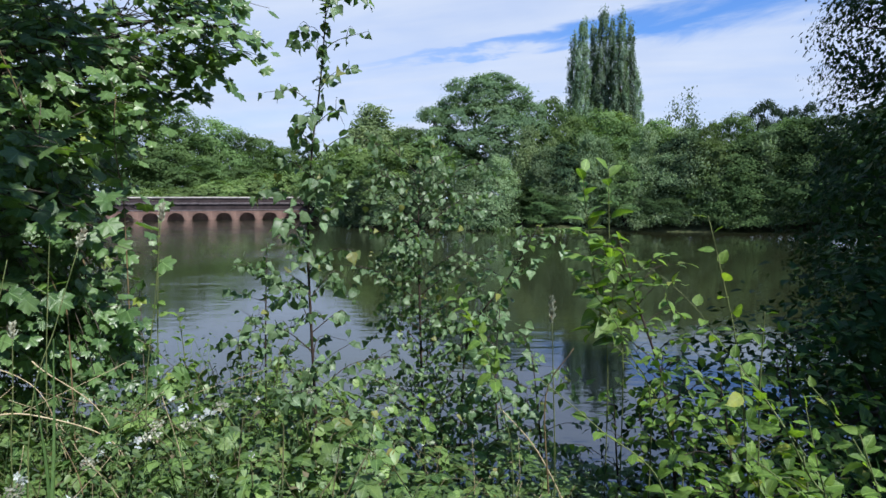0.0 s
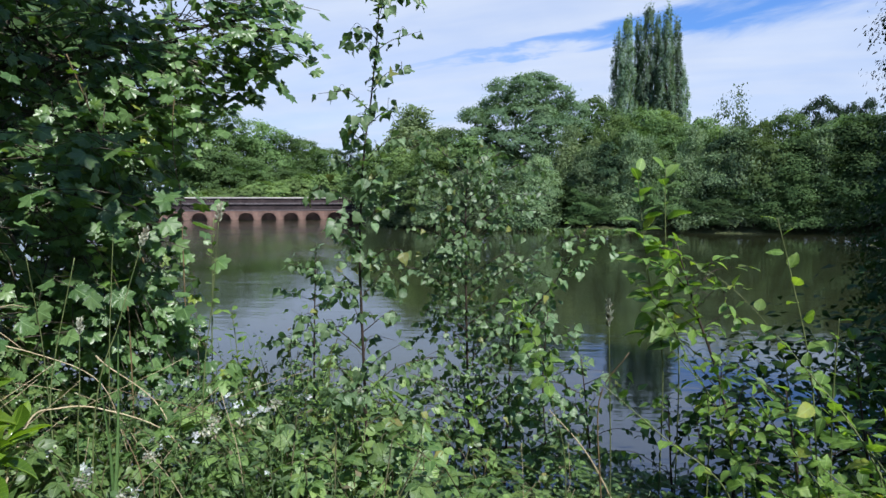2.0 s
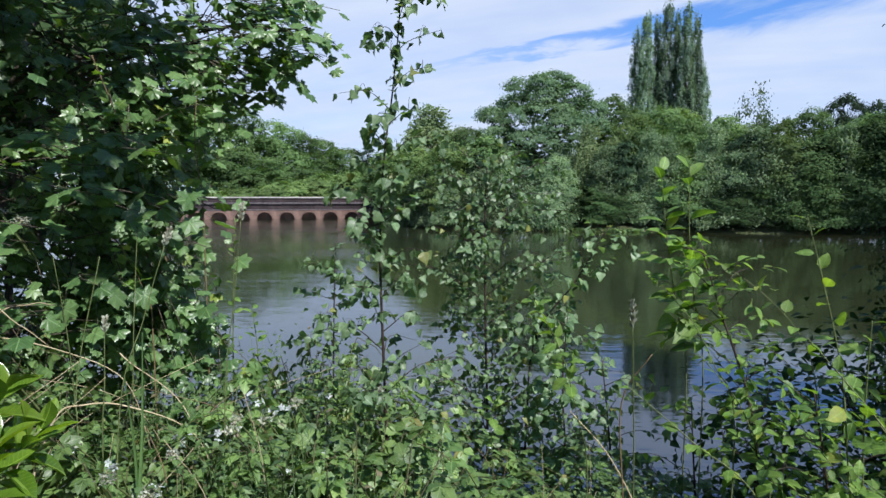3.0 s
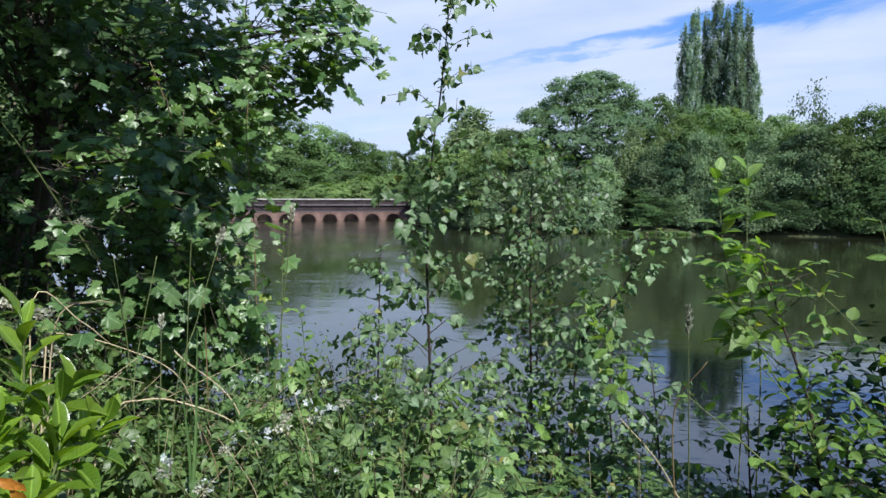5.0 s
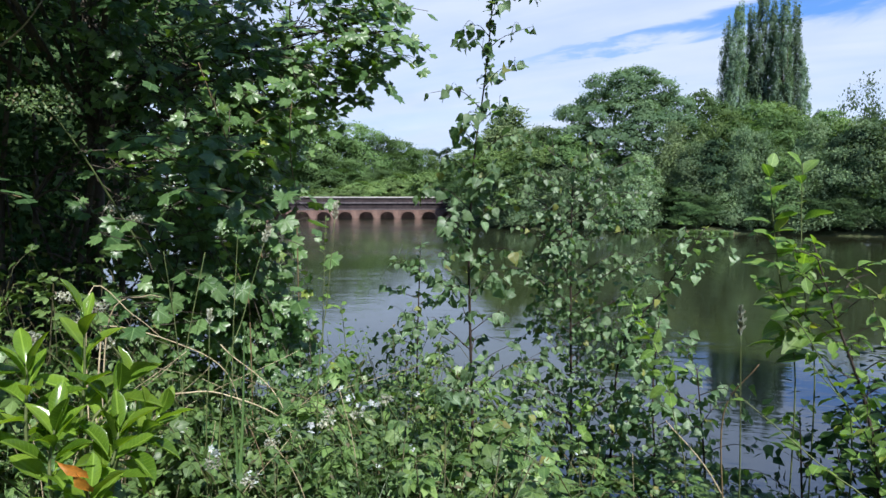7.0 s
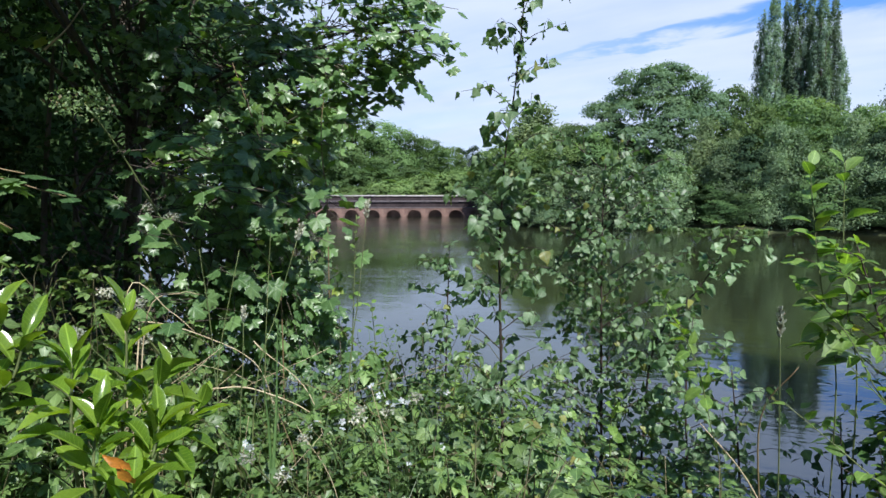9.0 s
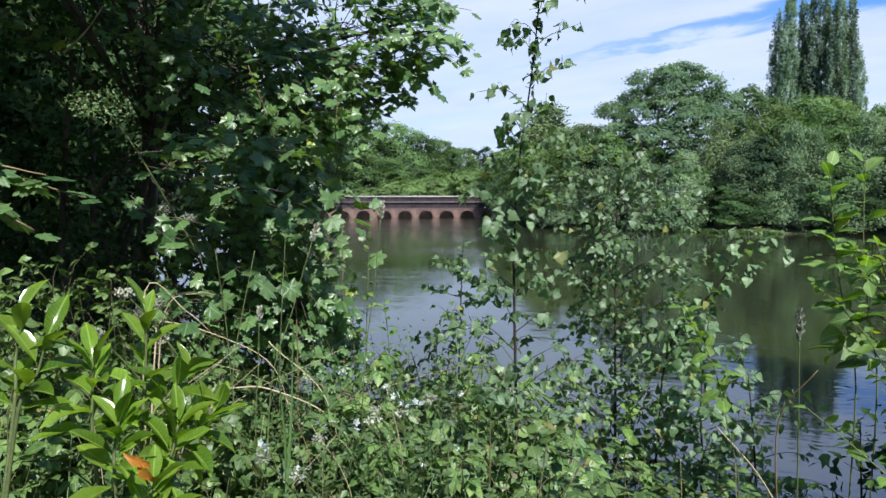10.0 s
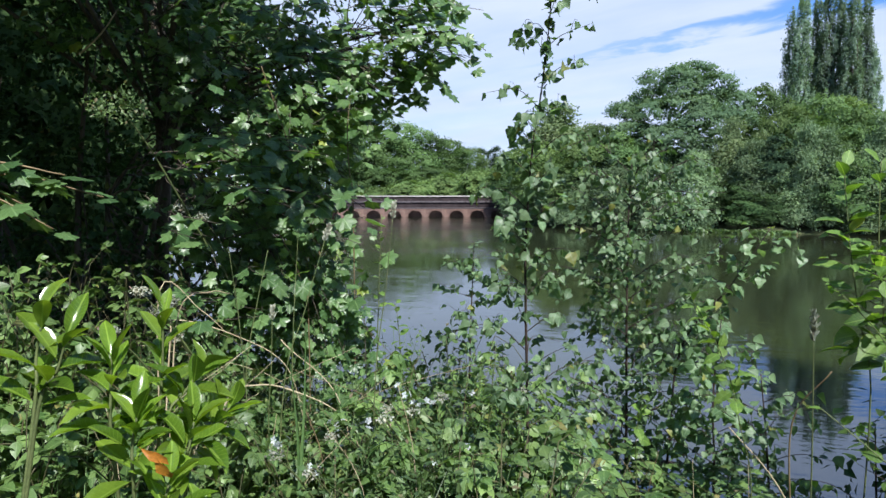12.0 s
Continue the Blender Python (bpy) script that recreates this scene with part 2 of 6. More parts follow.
def water_material():
    m, n, l = material("lake_water")
    where = n.new("ShaderNodeTexCoord")
    heights = []
    for turn, size, scale, detail, share in ((20, (0.55, 1.9, 1), 1.5, 3.0, 0.5), (-12, (0.6, 2.4, 1), 4.0, 2.0, 0.16), (35, (0.8, 1.2, 1), 14.0, 2.0, 0.05)):
        spin = n.new("ShaderNodeMapping")
        spin.inputs["Rotation"].default_value, spin.inputs["Scale"].default_value = (0, 0, radians(turn)), size
        tex = n.new("ShaderNodeTexNoise")
        tex.inputs["Scale"].default_value, tex.inputs["Detail"].default_value = scale, detail
        l.new(where.outputs["Object"], spin.inputs[0])
        l.new(spin.outputs[0], tex.inputs["Vector"])
        part_of = n.new("ShaderNodeMath")
        part_of.operation = "MULTIPLY"
        part_of.inputs[1].default_value = share
        l.new(tex.outputs["Fac"], part_of.inputs[0])
        heights.append(part_of)
    total = heights[0]
    for more in heights[1:]:
        add = n.new("ShaderNodeMath")
        l.new(total.outputs[0], add.inputs[0])
        l.new(more.outputs[0], add.inputs[1])
        total = add
    calm, gusts = noise_ramp(n, l, 0.09, 0.38, 0.62, ((0.3, 0.3, 0.3), (1, 1, 1)), 3.0, (1.0, 1.6, 1))
    bump = n.new("ShaderNodeBump")
    bump.inputs["Strength"].default_value = 1.0
    # the breeze ruffles the open water towards the wall more than the sheltered side
    axes = n.new("ShaderNodeSeparateXYZ")
    l.new(where.outputs["Object"], axes.inputs[0])
    breeze = n.new("ShaderNodeMapRange")
    breeze.interpolation_type = "SMOOTHSTEP"
    for key, value in (("From Min", -1.0), ("From Max", -14.0), ("To Min", 0.9), ("To Max", 3.2)):
        breeze.inputs[key].default_value = value
    l.new(axes.outputs["X"], breeze.inputs["Value"])
    ruffle = n.new("ShaderNodeMath")
    ruffle.operation = "MULTIPLY"
    l.new(gusts.outputs[0], ruffle.inputs[0])
    l.new(breeze.outputs["Result"], ruffle.inputs[1])
    deep = n.new("ShaderNodeMath")
    deep.operation = "MULTIPLY"
    deep.inputs[1].default_value = 0.016
    l.new(ruffle.outputs[0], deep.inputs[0])
    l.new(deep.outputs[0], bump.inputs["Distance"])
    l.new(total.outputs[0], bump.inputs["Height"])
    murk, ramp = noise_ramp(n, l, 0.2, 0.3, 0.7, ((0.015, 0.018, 0.008), (0.024, 0.028, 0.013)))
    face = n.new("ShaderNodeBsdfPrincipled")
    face.inputs["Roughness"].default_value, face.inputs["IOR"].default_value = 0.045, 2.35
    face.inputs["Specular Tint"].default_value = (0.80, 0.89, 1.0, 1)
    l.new(ramp.outputs[0], face.inputs["Base Color"])
    l.new(bump.outputs[0], face.inputs["Normal"])
    l.new(face.outputs[0], n.new("ShaderNodeOutputMaterial").inputs["Surface"])
    return m


M_WATER = water_material()
M_GROUND = solid_material("bank_soil", (0.028, 0.042, 0.014), (0.07, 0.075, 0.032), 1.2, 0.95, 0.8, 0.03)
M_BARK = solid_material("tree_bark", (0.03, 0.025, 0.02), (0.10, 0.085, 0.065), 8.0, 0.9, 0.6, 0.01, (1, 1, 0.2))
M_TWIG = solid_material("dark_twig", (0.018, 0.012, 0.010), (0.05, 0.035, 0.03), 20.0, 0.6, 0.3, 0.003)
M_GREEN_STEM = solid_material("green_stem", (0.06, 0.085, 0.03), (0.13, 0.155, 0.06), 20.0, 0.6, 0.2, 0.003)
M_RED_STEM = solid_material("reddish_stem", (0.10, 0.068, 0.036), (0.20, 0.15, 0.08), 20.0, 0.6, 0.2, 0.003)
M_CANE = solid_material("bramble_cane", (0.03, 0.038, 0.015), (0.085, 0.075, 0.035), 20.0, 0.6, 0.2, 0.003)
M_STRAW = solid_material("dry_stem", (0.25, 0.20, 0.12), (0.42, 0.36, 0.24), 15.0, 0.8, 0.3, 0.003)
M_BRICK = brick_material("red_brick", (0.205, 0.132, 0.110), (0.150, 0.096, 0.084), (0.18, 0.152, 0.135))
M_BLUE_BRICK = brick_material("dark_brick", (0.030, 0.024, 0.028), (0.048, 0.036, 0.040), (0.045, 0.042, 0.042))
M_STONE = solid_material("grey_coping_stone", (0.26, 0.24, 0.22), (0.42, 0.40, 0.38), 2.5, 0.85, 0.4, 0.01)
M_LEDGE = solid_material("stained_ledge_stone", (0.04, 0.035, 0.04), (0.11, 0.095, 0.10), 2.5, 0.85, 0.4, 0.01)
M_PETAL = leaf_material("white_petal", (0.46, 0.43, 0.42), (0.66, 0.63, 0.60), (1, 1, 1), 0.6, 0.3, 8.0, (0.75, 0.62, 0.62), 0.1)
M_SEED = leaf_material("pale_seed_head", (0.28, 0.25, 0.17), (0.46, 0.42, 0.33), (1.1, 1.0, 0.8), 0.8, 0.25, 20.0, (0.3, 0.2, 0.15), 0.1)
L_BRAMBLE = leaf_material("bramble_leaf", (0.054, 0.100, 0.024), (0.172, 0.230, 0.064), (1.9, 2.0, 0.7), 0.46, 0.27, 2.6, (0.21, 0.17, 0.05), 0.025, veins=34.0)
L_BIRCH = leaf_material("birch_leaf", (0.080, 0.130, 0.052), (0.188, 0.252, 0.114), (1.8, 2.0, 0.8), 0.46, 0.34, 3.0, (0.24, 0.22, 0.05), 0.04, veins=30.0)
L_SYCAMORE = leaf_material("sycamore_leaf", (0.050, 0.092, 0.030), (0.140, 0.200, 0.066), (2.3, 2.4, 0.5), 0.36, 0.28, 1.4, (0.30, 0.30, 0.05), 0.012, veins=24.0)
L_SALLOW = leaf_material("sallow_leaf", (0.070, 0.128, 0.026), (0.185, 0.265, 0.050), (2.0, 2.0, 0.6), 0.5, 0.42, 2.5, (0.28, 0.28, 0.05), 0.03, veins=36.0)
L_WEED = leaf_material("weed_leaf", (0.06, 0.10, 0.03), (0.16, 0.21, 0.075), (1.6, 1.7, 0.8), 0.5, 0.35, 3.0, (0.20, 0.15, 0.08), 0.05)
L_LIME = leaf_material("young_leaf", (0.105, 0.175, 0.030), (0.220, 0.305, 0.060), (1.8, 1.8, 0.5), 0.5, 0.45, 2.5, (0.32, 0.32, 0.05), 0.03, veins=34.0)
L_LAUREL = leaf_material("laurel_leaf", (0.064, 0.112, 0.011), (0.175, 0.240, 0.028), (2.2, 2.2, 0.5), 0.16, 0.38, 2.0, (0.22, 0.29, 0.04), 0.05, tone_by=0.35, veins=40.0, relief=0.06)
L_ORANGE = leaf_material("withered_leaf", (0.45, 0.15, 0.02), (0.70, 0.28, 0.03), (1.3, 1.1, 0.7), 0.5, 0.3, 8.0, (0.4, 0.12, 0.02), 0.0)
# the thicket's shade is put into this leaf colour, whatever the species
L_SHADE = leaf_material("shaded_thicket_leaf", (0.018, 0.040, 0.011), (0.046, 0.084, 0.022), (1.8, 2.0, 0.7), 0.62, 0.14, 1.0, (0.14, 0.13, 0.04), 0.03)
L_GRASS = leaf_material("grass_blade", (0.09, 0.15, 0.045), (0.20, 0.27, 0.10), (1.6, 1.7, 0.8), 0.5, 0.35, 3.0, (0.32, 0.28, 0.14), 0.08)
L_BROAD = leaf_material("broadleaf_foliage", (0.090, 0.132, 0.046), (0.130, 0.180, 0.066), (1.5, 1.6, 0.8), 0.8, 0.34, 0.35, old_share=0.0, tone_by=0.45)
L_OAK = leaf_material("oak_foliage", (0.120, 0.170, 0.088), (0.172, 0.225, 0.118), (1.5, 1.6, 0.8), 0.8, 0.36, 0.35, old_share=0.0)
L_BROAD2 = leaf_material("bright_foliage", (0.130, 0.175, 0.056), (0.182, 0.232, 0.080), (1.5, 1.6, 0.8), 0.8, 0.36, 0.35, old_share=0.0, tone_by=0.42)
L_WILLOW = leaf_material("willow_foliage", (0.146, 0.186, 0.092), (0.208, 0.250, 0.130), (1.5, 1.7, 0.8), 0.8, 0.32, 0.5, old_share=0.0, tone_by=0.4)
L_PALE = leaf_material("pale_willow_foliage", (0.165, 0.196, 0.086), (0.225, 0.256, 0.118), (1.5, 1.6, 0.8), 0.8, 0.32, 0.5, old_share=0.0, tone_by=0.12)
L_POPLAR = leaf_material("poplar_foliage", (0.135, 0.180, 0.110), (0.205, 0.250, 0.165), (1.5, 1.6, 0.8), 0.8, 0.32, 0.5, (0.30, 0.33, 0.28), 0.05)
L_PINE = leaf_material("dark_foliage", (0.026, 0.044, 0.022), (0.042, 0.066, 0.030), (1.5, 1.7, 0.7), 0.8, 0.15, 0.4, old_share=0.0)
L_ALDER = leaf_material("alder_foliage", (0.044, 0.074, 0.026), (0.084, 0.122, 0.042), (1.5, 1.6, 0.8), 0.8, 0.3, 0.4, old_share=0.0, tone_by=0.45)
L_SCRUB = leaf_material("scrub_foliage", (0.125, 0.172, 0.052), (0.180, 0.225, 0.078), (1.6, 1.7, 0.7), 0.8, 0.25, 0.4, old_share=0.0)

# ---- building blocks ----
class Geo:
    """Gathers triangles and makes one mesh of them."""

    def __init__(self):
        self.v, self.f, self.co, self.count, self.veined = [], [], [], 0, False

    def add(self, v, f, co=None):
        """co: where each vertex lies on its leaf, for the veins."""
        v, f = np.asarray(v, float).reshape(-1, 3), np.asarray(f, int).reshape(-1, 3)
        self.v.append(v)
        self.co.append(np.full((len(v), 3), 5.0) if co is None else np.asarray(co, float).reshape(-1, 3))
        self.veined = self.veined or co is not None
        self.f.append(f + self.count)
        self.count += len(v)
        return self

    def scatter(self, shape, frames):
        """shape: (v, f) or (v, f, co); frames: n x 4 x 4."""
        v, f = shape[:2]
        if len(frames) == 0:
            return self
        frames = np.asarray(frames)
        placed = np.einsum("nij,kj->nki", frames[:, :3, :3], v) + frames[:, None, :3, 3]
        faces = f[None] + (np.arange(len(frames)) * len(v))[:, None, None]
        return self.add(placed.reshape(-1, 3), faces.reshape(-1, 3), np.tile(shape[2], (len(frames), 1)) if len(shape) > 2 else None)

    def tube(self, points, r0, r1, sides=5):
        pts = np.asarray(points, float)
        n = len(pts)
        tang = np.gradient(pts, axis=0)
        tang /= np.linalg.norm(tang, axis=1)[:, None] + 1e-9
        ref = np.where(abs(tang[:, 2:3]) > 0.9, [[1.0, 0, 0]], [[0, 0, 1.0]])
        a = np.cross(tang, ref)
        a /= np.linalg.norm(a, axis=1)[:, None] + 1e-9
        b = np.cross(tang, a)
        ang = np.arange(sides) * 2 * np.pi / sides
        rad = np.linspace(r0, r1, n)[:, None, None]
        ring = pts[:, None] + rad * (np.cos(ang)[None, :, None] * a[:, None] + np.sin(ang)[None, :, None] * b[:, None])
        f = []
        for i in range(n - 1):
            for j in range(sides):
                p, q = i * sides + j, i * sides + (j + 1) % sides
                f += [(p, q, q + sides), (p, q + sides, p + sides)]
        e = (n - 1) * sides
        f += [(e, e + j, e + j + 1) for j in range(1, sides - 1)]
        return self.add(ring.reshape(-1, 3), f)

    def mesh(self, name, mat, smooth=False):
        v, f = np.concatenate(self.v), np.concatenate(self.f)
        me = bpy.data.meshes.new(name)
        me.vertices.add(len(v))
        me.vertices.foreach_set("co", v.astype(np.float32).ravel())
        me.loops.add(f.size)
        me.loops.foreach_set("vertex_index", f.astype(np.int32).ravel())
        me.polygons.add(len(f))
        me.polygons.foreach_set("loop_start", (np.arange(len(f)) * 3).astype(np.int32))
        me.polygons.foreach_set("use_smooth", np.full(len(f), smooth))
        me.update(calc_edges=True)
        if self.veined:
            me.attributes.new("leafco", "FLOAT_VECTOR", "POINT").data.foreach_set("vector", np.concatenate(self.co).astype(np.float32).ravel())
        me.materials.append(mat)
        return me


def root(name, place, label, category, group="", kind=""):
    ob = new(name)
    ob.empty_display_size = 0.1
    ob.location = place
    return tagged(ob, label, category, group, kind)


def part(name, mesh, parent, label="", kind=""):
    ob = new(name, mesh)
    ob.parent = parent
    return tagged(ob, label=label, kind=kind)


def box(bm, x0, x1, y0, y1, z0, z1, bevel=0.0):
    made = bmesh.ops.create_cube(bm, size=1.0, matrix=Matrix.LocRotScale(((x0 + x1) / 2, (y0 + y1) / 2, (z0 + z1) / 2), None, (x1 - x0, y1 - y0, z1 - z0)))
    if bevel:
        edges = list({e for v in made["verts"] for e in v.link_edges})
        bmesh.ops.bevel(bm, geom=edges, offset=bevel, segments=1, affect="EDGES")


def from_bm(name, bm, mat):
    me = bpy.data.meshes.new(name)
    bm.to_mesh(me)
    bm.free()
    me.materials.append(mat)
    return me


def unit(v):
    v = np.asarray(v, float)
    return v / (np.linalg.norm(v, axis=-1, keepdims=True) + 1e-9)


def frames_of(pos, way, up, size):
    """Frames whose y axis runs along way and whose z axis leans to up."""
    pos, y = np.asarray(pos, float).reshape(-1, 3), unit(np.asarray(way, float).reshape(-1, 3))
    up = np.broadcast_to(np.asarray(up, float), y.shape)
    x = unit(np.cross(y, up))
    z = np.cross(x, y)
    size = np.broadcast_to(np.asarray(size, float), (len(pos),))[:, None]
    m = np.zeros((len(pos), 4, 4))
    m[:, :3, 0], m[:, :3, 1], m[:, :3, 2], m[:, :3, 3], m[:, 3, 3] = x * size, y * size, z * size, pos, 1
    return m


def spot(bearing, dist, z=0.0):
    """A place by its bearing (degrees clockwise from +y) and its distance from the standpoint."""
    return np.array((dist * math.sin(radians(bearing)), dist * math.cos(radians(bearing)), z))


def bend(points, steps=6):
    """A smooth line through a few points (Catmull-Rom)."""
    p = np.asarray(points, float)
    p = np.concatenate([p[:1] * 2 - p[1:2], p, p[-1:] * 2 - p[-2:-1]])
    out = []
    for i in range(1, len(p) - 2):
        for s in np.arange(steps) / steps:
            a, b, c, d = p[i - 1:i + 3]
            out.append(0.5 * (2 * b + (c - a) * s + (2 * a - 5 * b + 4 * c - d) * s * s + (3 * b - a - 3 * c + d) * s ** 3))
    out.append(p[-2])
    return np.array(out)


def along(line, s):
    """Places and ways on a line at the shares s of its length."""
    line = np.asarray(line)
    step = np.linalg.norm(np.diff(line, axis=0), axis=1)
    run = np.concatenate([[0], np.cumsum(step)])
    at = np.asarray(s) * run[-1]
    place = np.stack([np.interp(at, run, line[:, k]) for k in range(3)], -1)
    way = np.stack([np.interp(np.minimum(at + 0.02 * run[-1], run[-1]), run, line[:, k]) - np.interp(np.maximum(at - 0.02 * run[-1], 0), run, line[:, k]) for k in range(3)], -1)
    return place, unit(way)


# ---- leaf shapes, one unit long from stalk to tip ----
def blade(width, stations, fold=0.25, droop=0.15, twist=0.0, stalk=0.0, wave=0.0):
    """stations: (share of the length, share of the half width)."""
    v, f = [(0, 0, 0)], []
    w = width / 2
    for i, (s, k) in enumerate(stations):
        sag = -droop * s * s
        lift = fold * w * k
        wob = wave * math.sin(i * 2.3)
        v += [(-w * k, stalk + s * (1 - stalk), sag + lift + wob), (twist * s, stalk + s * (1 - stalk), sag), (w * k, stalk + s * (1 - stalk), sag + lift - wob)]
    v[0] = (0, stalk, 0)
    tip = len(v)
    v.append((twist, 1, -droop))
    f += [(0, 2, 1), (0, 3, 2)]
    for i in range(len(stations) - 1):
        a = 1 + 3 * i
        f += [(a, a + 1, a + 4), (a, a + 4, a + 3), (a + 1, a + 2, a + 5), (a + 1, a + 5, a + 4)]
    a = 1 + 3 * (len(stations) - 1)
    f += [(a, a + 1, tip), (a + 1, a + 2, tip)]
    if stalk:
        k = len(v)
        v += [(-0.012, 0, 0.0), (0.012, 0, 0.0), (0, stalk + 0.02, 0.0)]
        f.append((k, k + 1, k + 2))
    return np.array(v, float), np.array(f), np.array(v, float)


def palm(seed):
    """A five-lobed sycamore leaf."""
    r = np.random.default_rng(seed)
    half = [(0, 1.0), (9, 0.80), (13, 0.82), (23, 0.66), (33, 0.78), (45, 0.96), (54, 0.84), (62, 0.80), (76, 0.62), (90, 0.70), (103, 0.80), (118, 0.66), (140, 0.54), (165, 0.34)]
    ring = [(a, k) for a, k in half] + [(180, 0.05)] + [(-a, k) for a, k in reversed(half[1:])]
    v = [(0, 0.42, 0.02)]
    for a, k in ring:
        k *= 1 + r.normal(0, 0.04)
        x, y = 0.62 * k * math.sin(radians(a)), 0.42 + 0.58 * k * math.cos(radians(a)) * (1.0 if abs(a) < 100 else 0.55)
        v.append((x, y, -0.22 * (x * x + (y - 0.42) ** 2) * 1.6 + 0.05 * math.cos(radians(a * 7.2)) * k + r.normal(0, 0.008)))
    n = len(ring)
    f = [(0, 1 + (i + 1) % n, 1 + i) for i in range(n)]
    k = len(v)
    v += [(-0.01, -0.35, 0.06), (0.01, -0.35, 0.06), (0, 0.2, 0.0)]
    f.append((k, k + 1, k + 2))
    return np.array(v, float), np.array(f), np.array(v, float)


def merge(shapes):
    g = Geo()
    for s in shapes:
        g.add(*s)
    return np.concatenate(g.v), np.concatenate(g.f), np.concatenate(g.co)


def moved(shape, m):
    v, f, co = shape
    m = np.array(m)
    return v @ m[:3, :3].T + m[:3, 3], f, co


OVATE = [(0.09, 0.46), (0.22, 0.90), (0.28, 0.82), (0.40, 1.0), (0.47, 0.88), (0.62, 0.82), (0.68, 0.68), (0.82, 0.44)]
BIRCH = [blade(0.66 + 0.05 * (k % 3), [(0.05, 0.50), (0.15, 0.90), (0.30, 1.0), (0.48, 0.80), (0.68, 0.46), (0.86, 0.17)], (0.25, 0.1, 0.6, 0.35, -0.15)[k], (0.10, 0.34, 0.22, -0.10, 0.45)[k], (0.0, 0.09, -0.12, 0.06, -0.05)[k], 0.22, (0.02, 0.05, 0.03, 0.06, 0.03)[k]) for k in range(5)]
OVAL = [blade(0.52, [(0.10, 0.42), (0.24, 0.80), (0.42, 1.0), (0.60, 0.95), (0.78, 0.70), (0.91, 0.38)], 0.22 + 0.1 * k, 0.15 + 0.12 * k, 0.04 * (k - 1), 0.10, 0.015) for k in range(3)]
LAUREL = [blade(0.35, [(0.10, 0.34), (0.26, 0.72), (0.45, 0.97), (0.62, 1.0), (0.78, 0.80), (0.91, 0.42)], 0.50 + 0.18 * k, 0.10 + 0.16 * k, 0.03 * (k - 1), 0.06, 0.012) for k in range(3)]
PALM = [palm(k) for k in range(4)]
LEAFLET = blade(0.80, OVATE, 0.22, 0.16, 0.0, 0.06, 0.015)
LEAFLET_LOW = blade(0.76, [(0.12, 0.62), (0.36, 1.0), (0.70, 0.66)], 0.22, 0.16)
SLIM = blade(0.3, [(0.25, 0.8), (0.55, 1.0), (0.8, 0.6)], 0.25, 0.2, 0.0, 0.05)
SMALL = blade(0.6, [(0.35, 1.0)], 0.2, 0.1)


def trifoliate(seed, leaflet, five=False):
    r = np.random.default_rng(seed)
    out = [moved(leaflet, pose(0, 0.42, 0, -8, r.uniform(-8, 8), r.uniform(-6, 6)) @ Matrix.Scale(0.62, 4))]
    for side in (-1, 1):
        out.append(moved(leaflet, pose(0, 0.40, 0, -10, side * 10, -side * r.uniform(62, 82)) @ Matrix.Scale(0.52, 4)))
        if five:
            out.append(moved(leaflet, pose(0, 0.38, 0, -12, side * 10, -side * r.uniform(115, 130)) @ Matrix.Scale(0.4, 4)))
    out.append((np.array([(-0.008, 0, 0), (0.008, 0, 0), (0, 0.45, 0)], float), np.array([(0, 1, 2)])))
    return merge(out)


BRAMBLE = [trifoliate(k, LEAFLET, k == 2) for k in range(3)]
BRAMBLE_LOW = [trifoliate(k, LEAFLET_LOW) for k in range(3)]


def leaf_meshes(name, shapes, mat, smooth=True):
    return [Geo().add(*s).mesh(name, mat, smooth) for s in shapes]


LM_BIRCH = leaf_meshes("birch_leaf", BIRCH, L_BIRCH)
LM_OVAL = leaf_meshes("oval_leaf", OVAL, L_SALLOW)
LM_LIME = leaf_meshes("lime_leaf", [blade(0.60, [(0.07, 0.44), (0.18, 0.86), (0.24, 0.84), (0.36, 1.0), (0.43, 0.93), (0.56, 0.90), (0.62, 0.78), (0.74, 0.64), (0.80, 0.48), (0.90, 0.26)], (0.35, 0.12, 0.55, -0.1)[k], (0.12, 0.30, 0.20, 0.42)[k], 0.05 * (k - 1.5), 0.12, (0.02, 0.035, 0.015, 0.03)[k]) for k in range(4)], L_LIME)
LM_LAUREL = leaf_meshes("laurel_leaf", LAUREL, L_LAUREL, True)
LM_PALM = leaf_meshes("lobed_leaf", PALM, L_SYCAMORE)
LM_YOUNG = leaf_meshes("young_lobed_leaf", PALM, L_LIME)
LM_BRAMBLE = leaf_meshes("bramble_leaf", BRAMBLE, L_BRAMBLE)


def leaf_parts(parent, name, meshes, frames, rng):
    """Each leaf an object of its own, on shared meshes."""
    for m in frames:
        part(name, meshes[int(rng.integers(len(meshes)))], parent).matrix_local = Matrix(m.tolist())


def foliage(parent, name, shapes, meshes, mat, frames, rng, pieces=300):
    """The first leaves as parts, the rest joined into one mesh."""
    leaf_parts(parent, name, meshes, frames[:pieces], rng)
    rest = frames[pieces:]
    if len(rest):
        g = Geo()
        kind = rng.integers(len(shapes), size=len(rest))
        for k, s in enumerate(shapes):
            g.scatter(s, rest[kind == k])
        part(name + "_mass", g.mesh(name + "_mass", mat, True), parent, kind="stuff")

# ---- ground and water ----
WATER_Z = -1.0
FAR_X = [-78, -43.7, -16.2, -13.4, -8, -4, 4, 17, 24, 30, 34]
FAR_Y = [58.8, 70.8, 80.2, 66, 54, 50.5, 48.5, 46.5, 45.5, 44, 42]


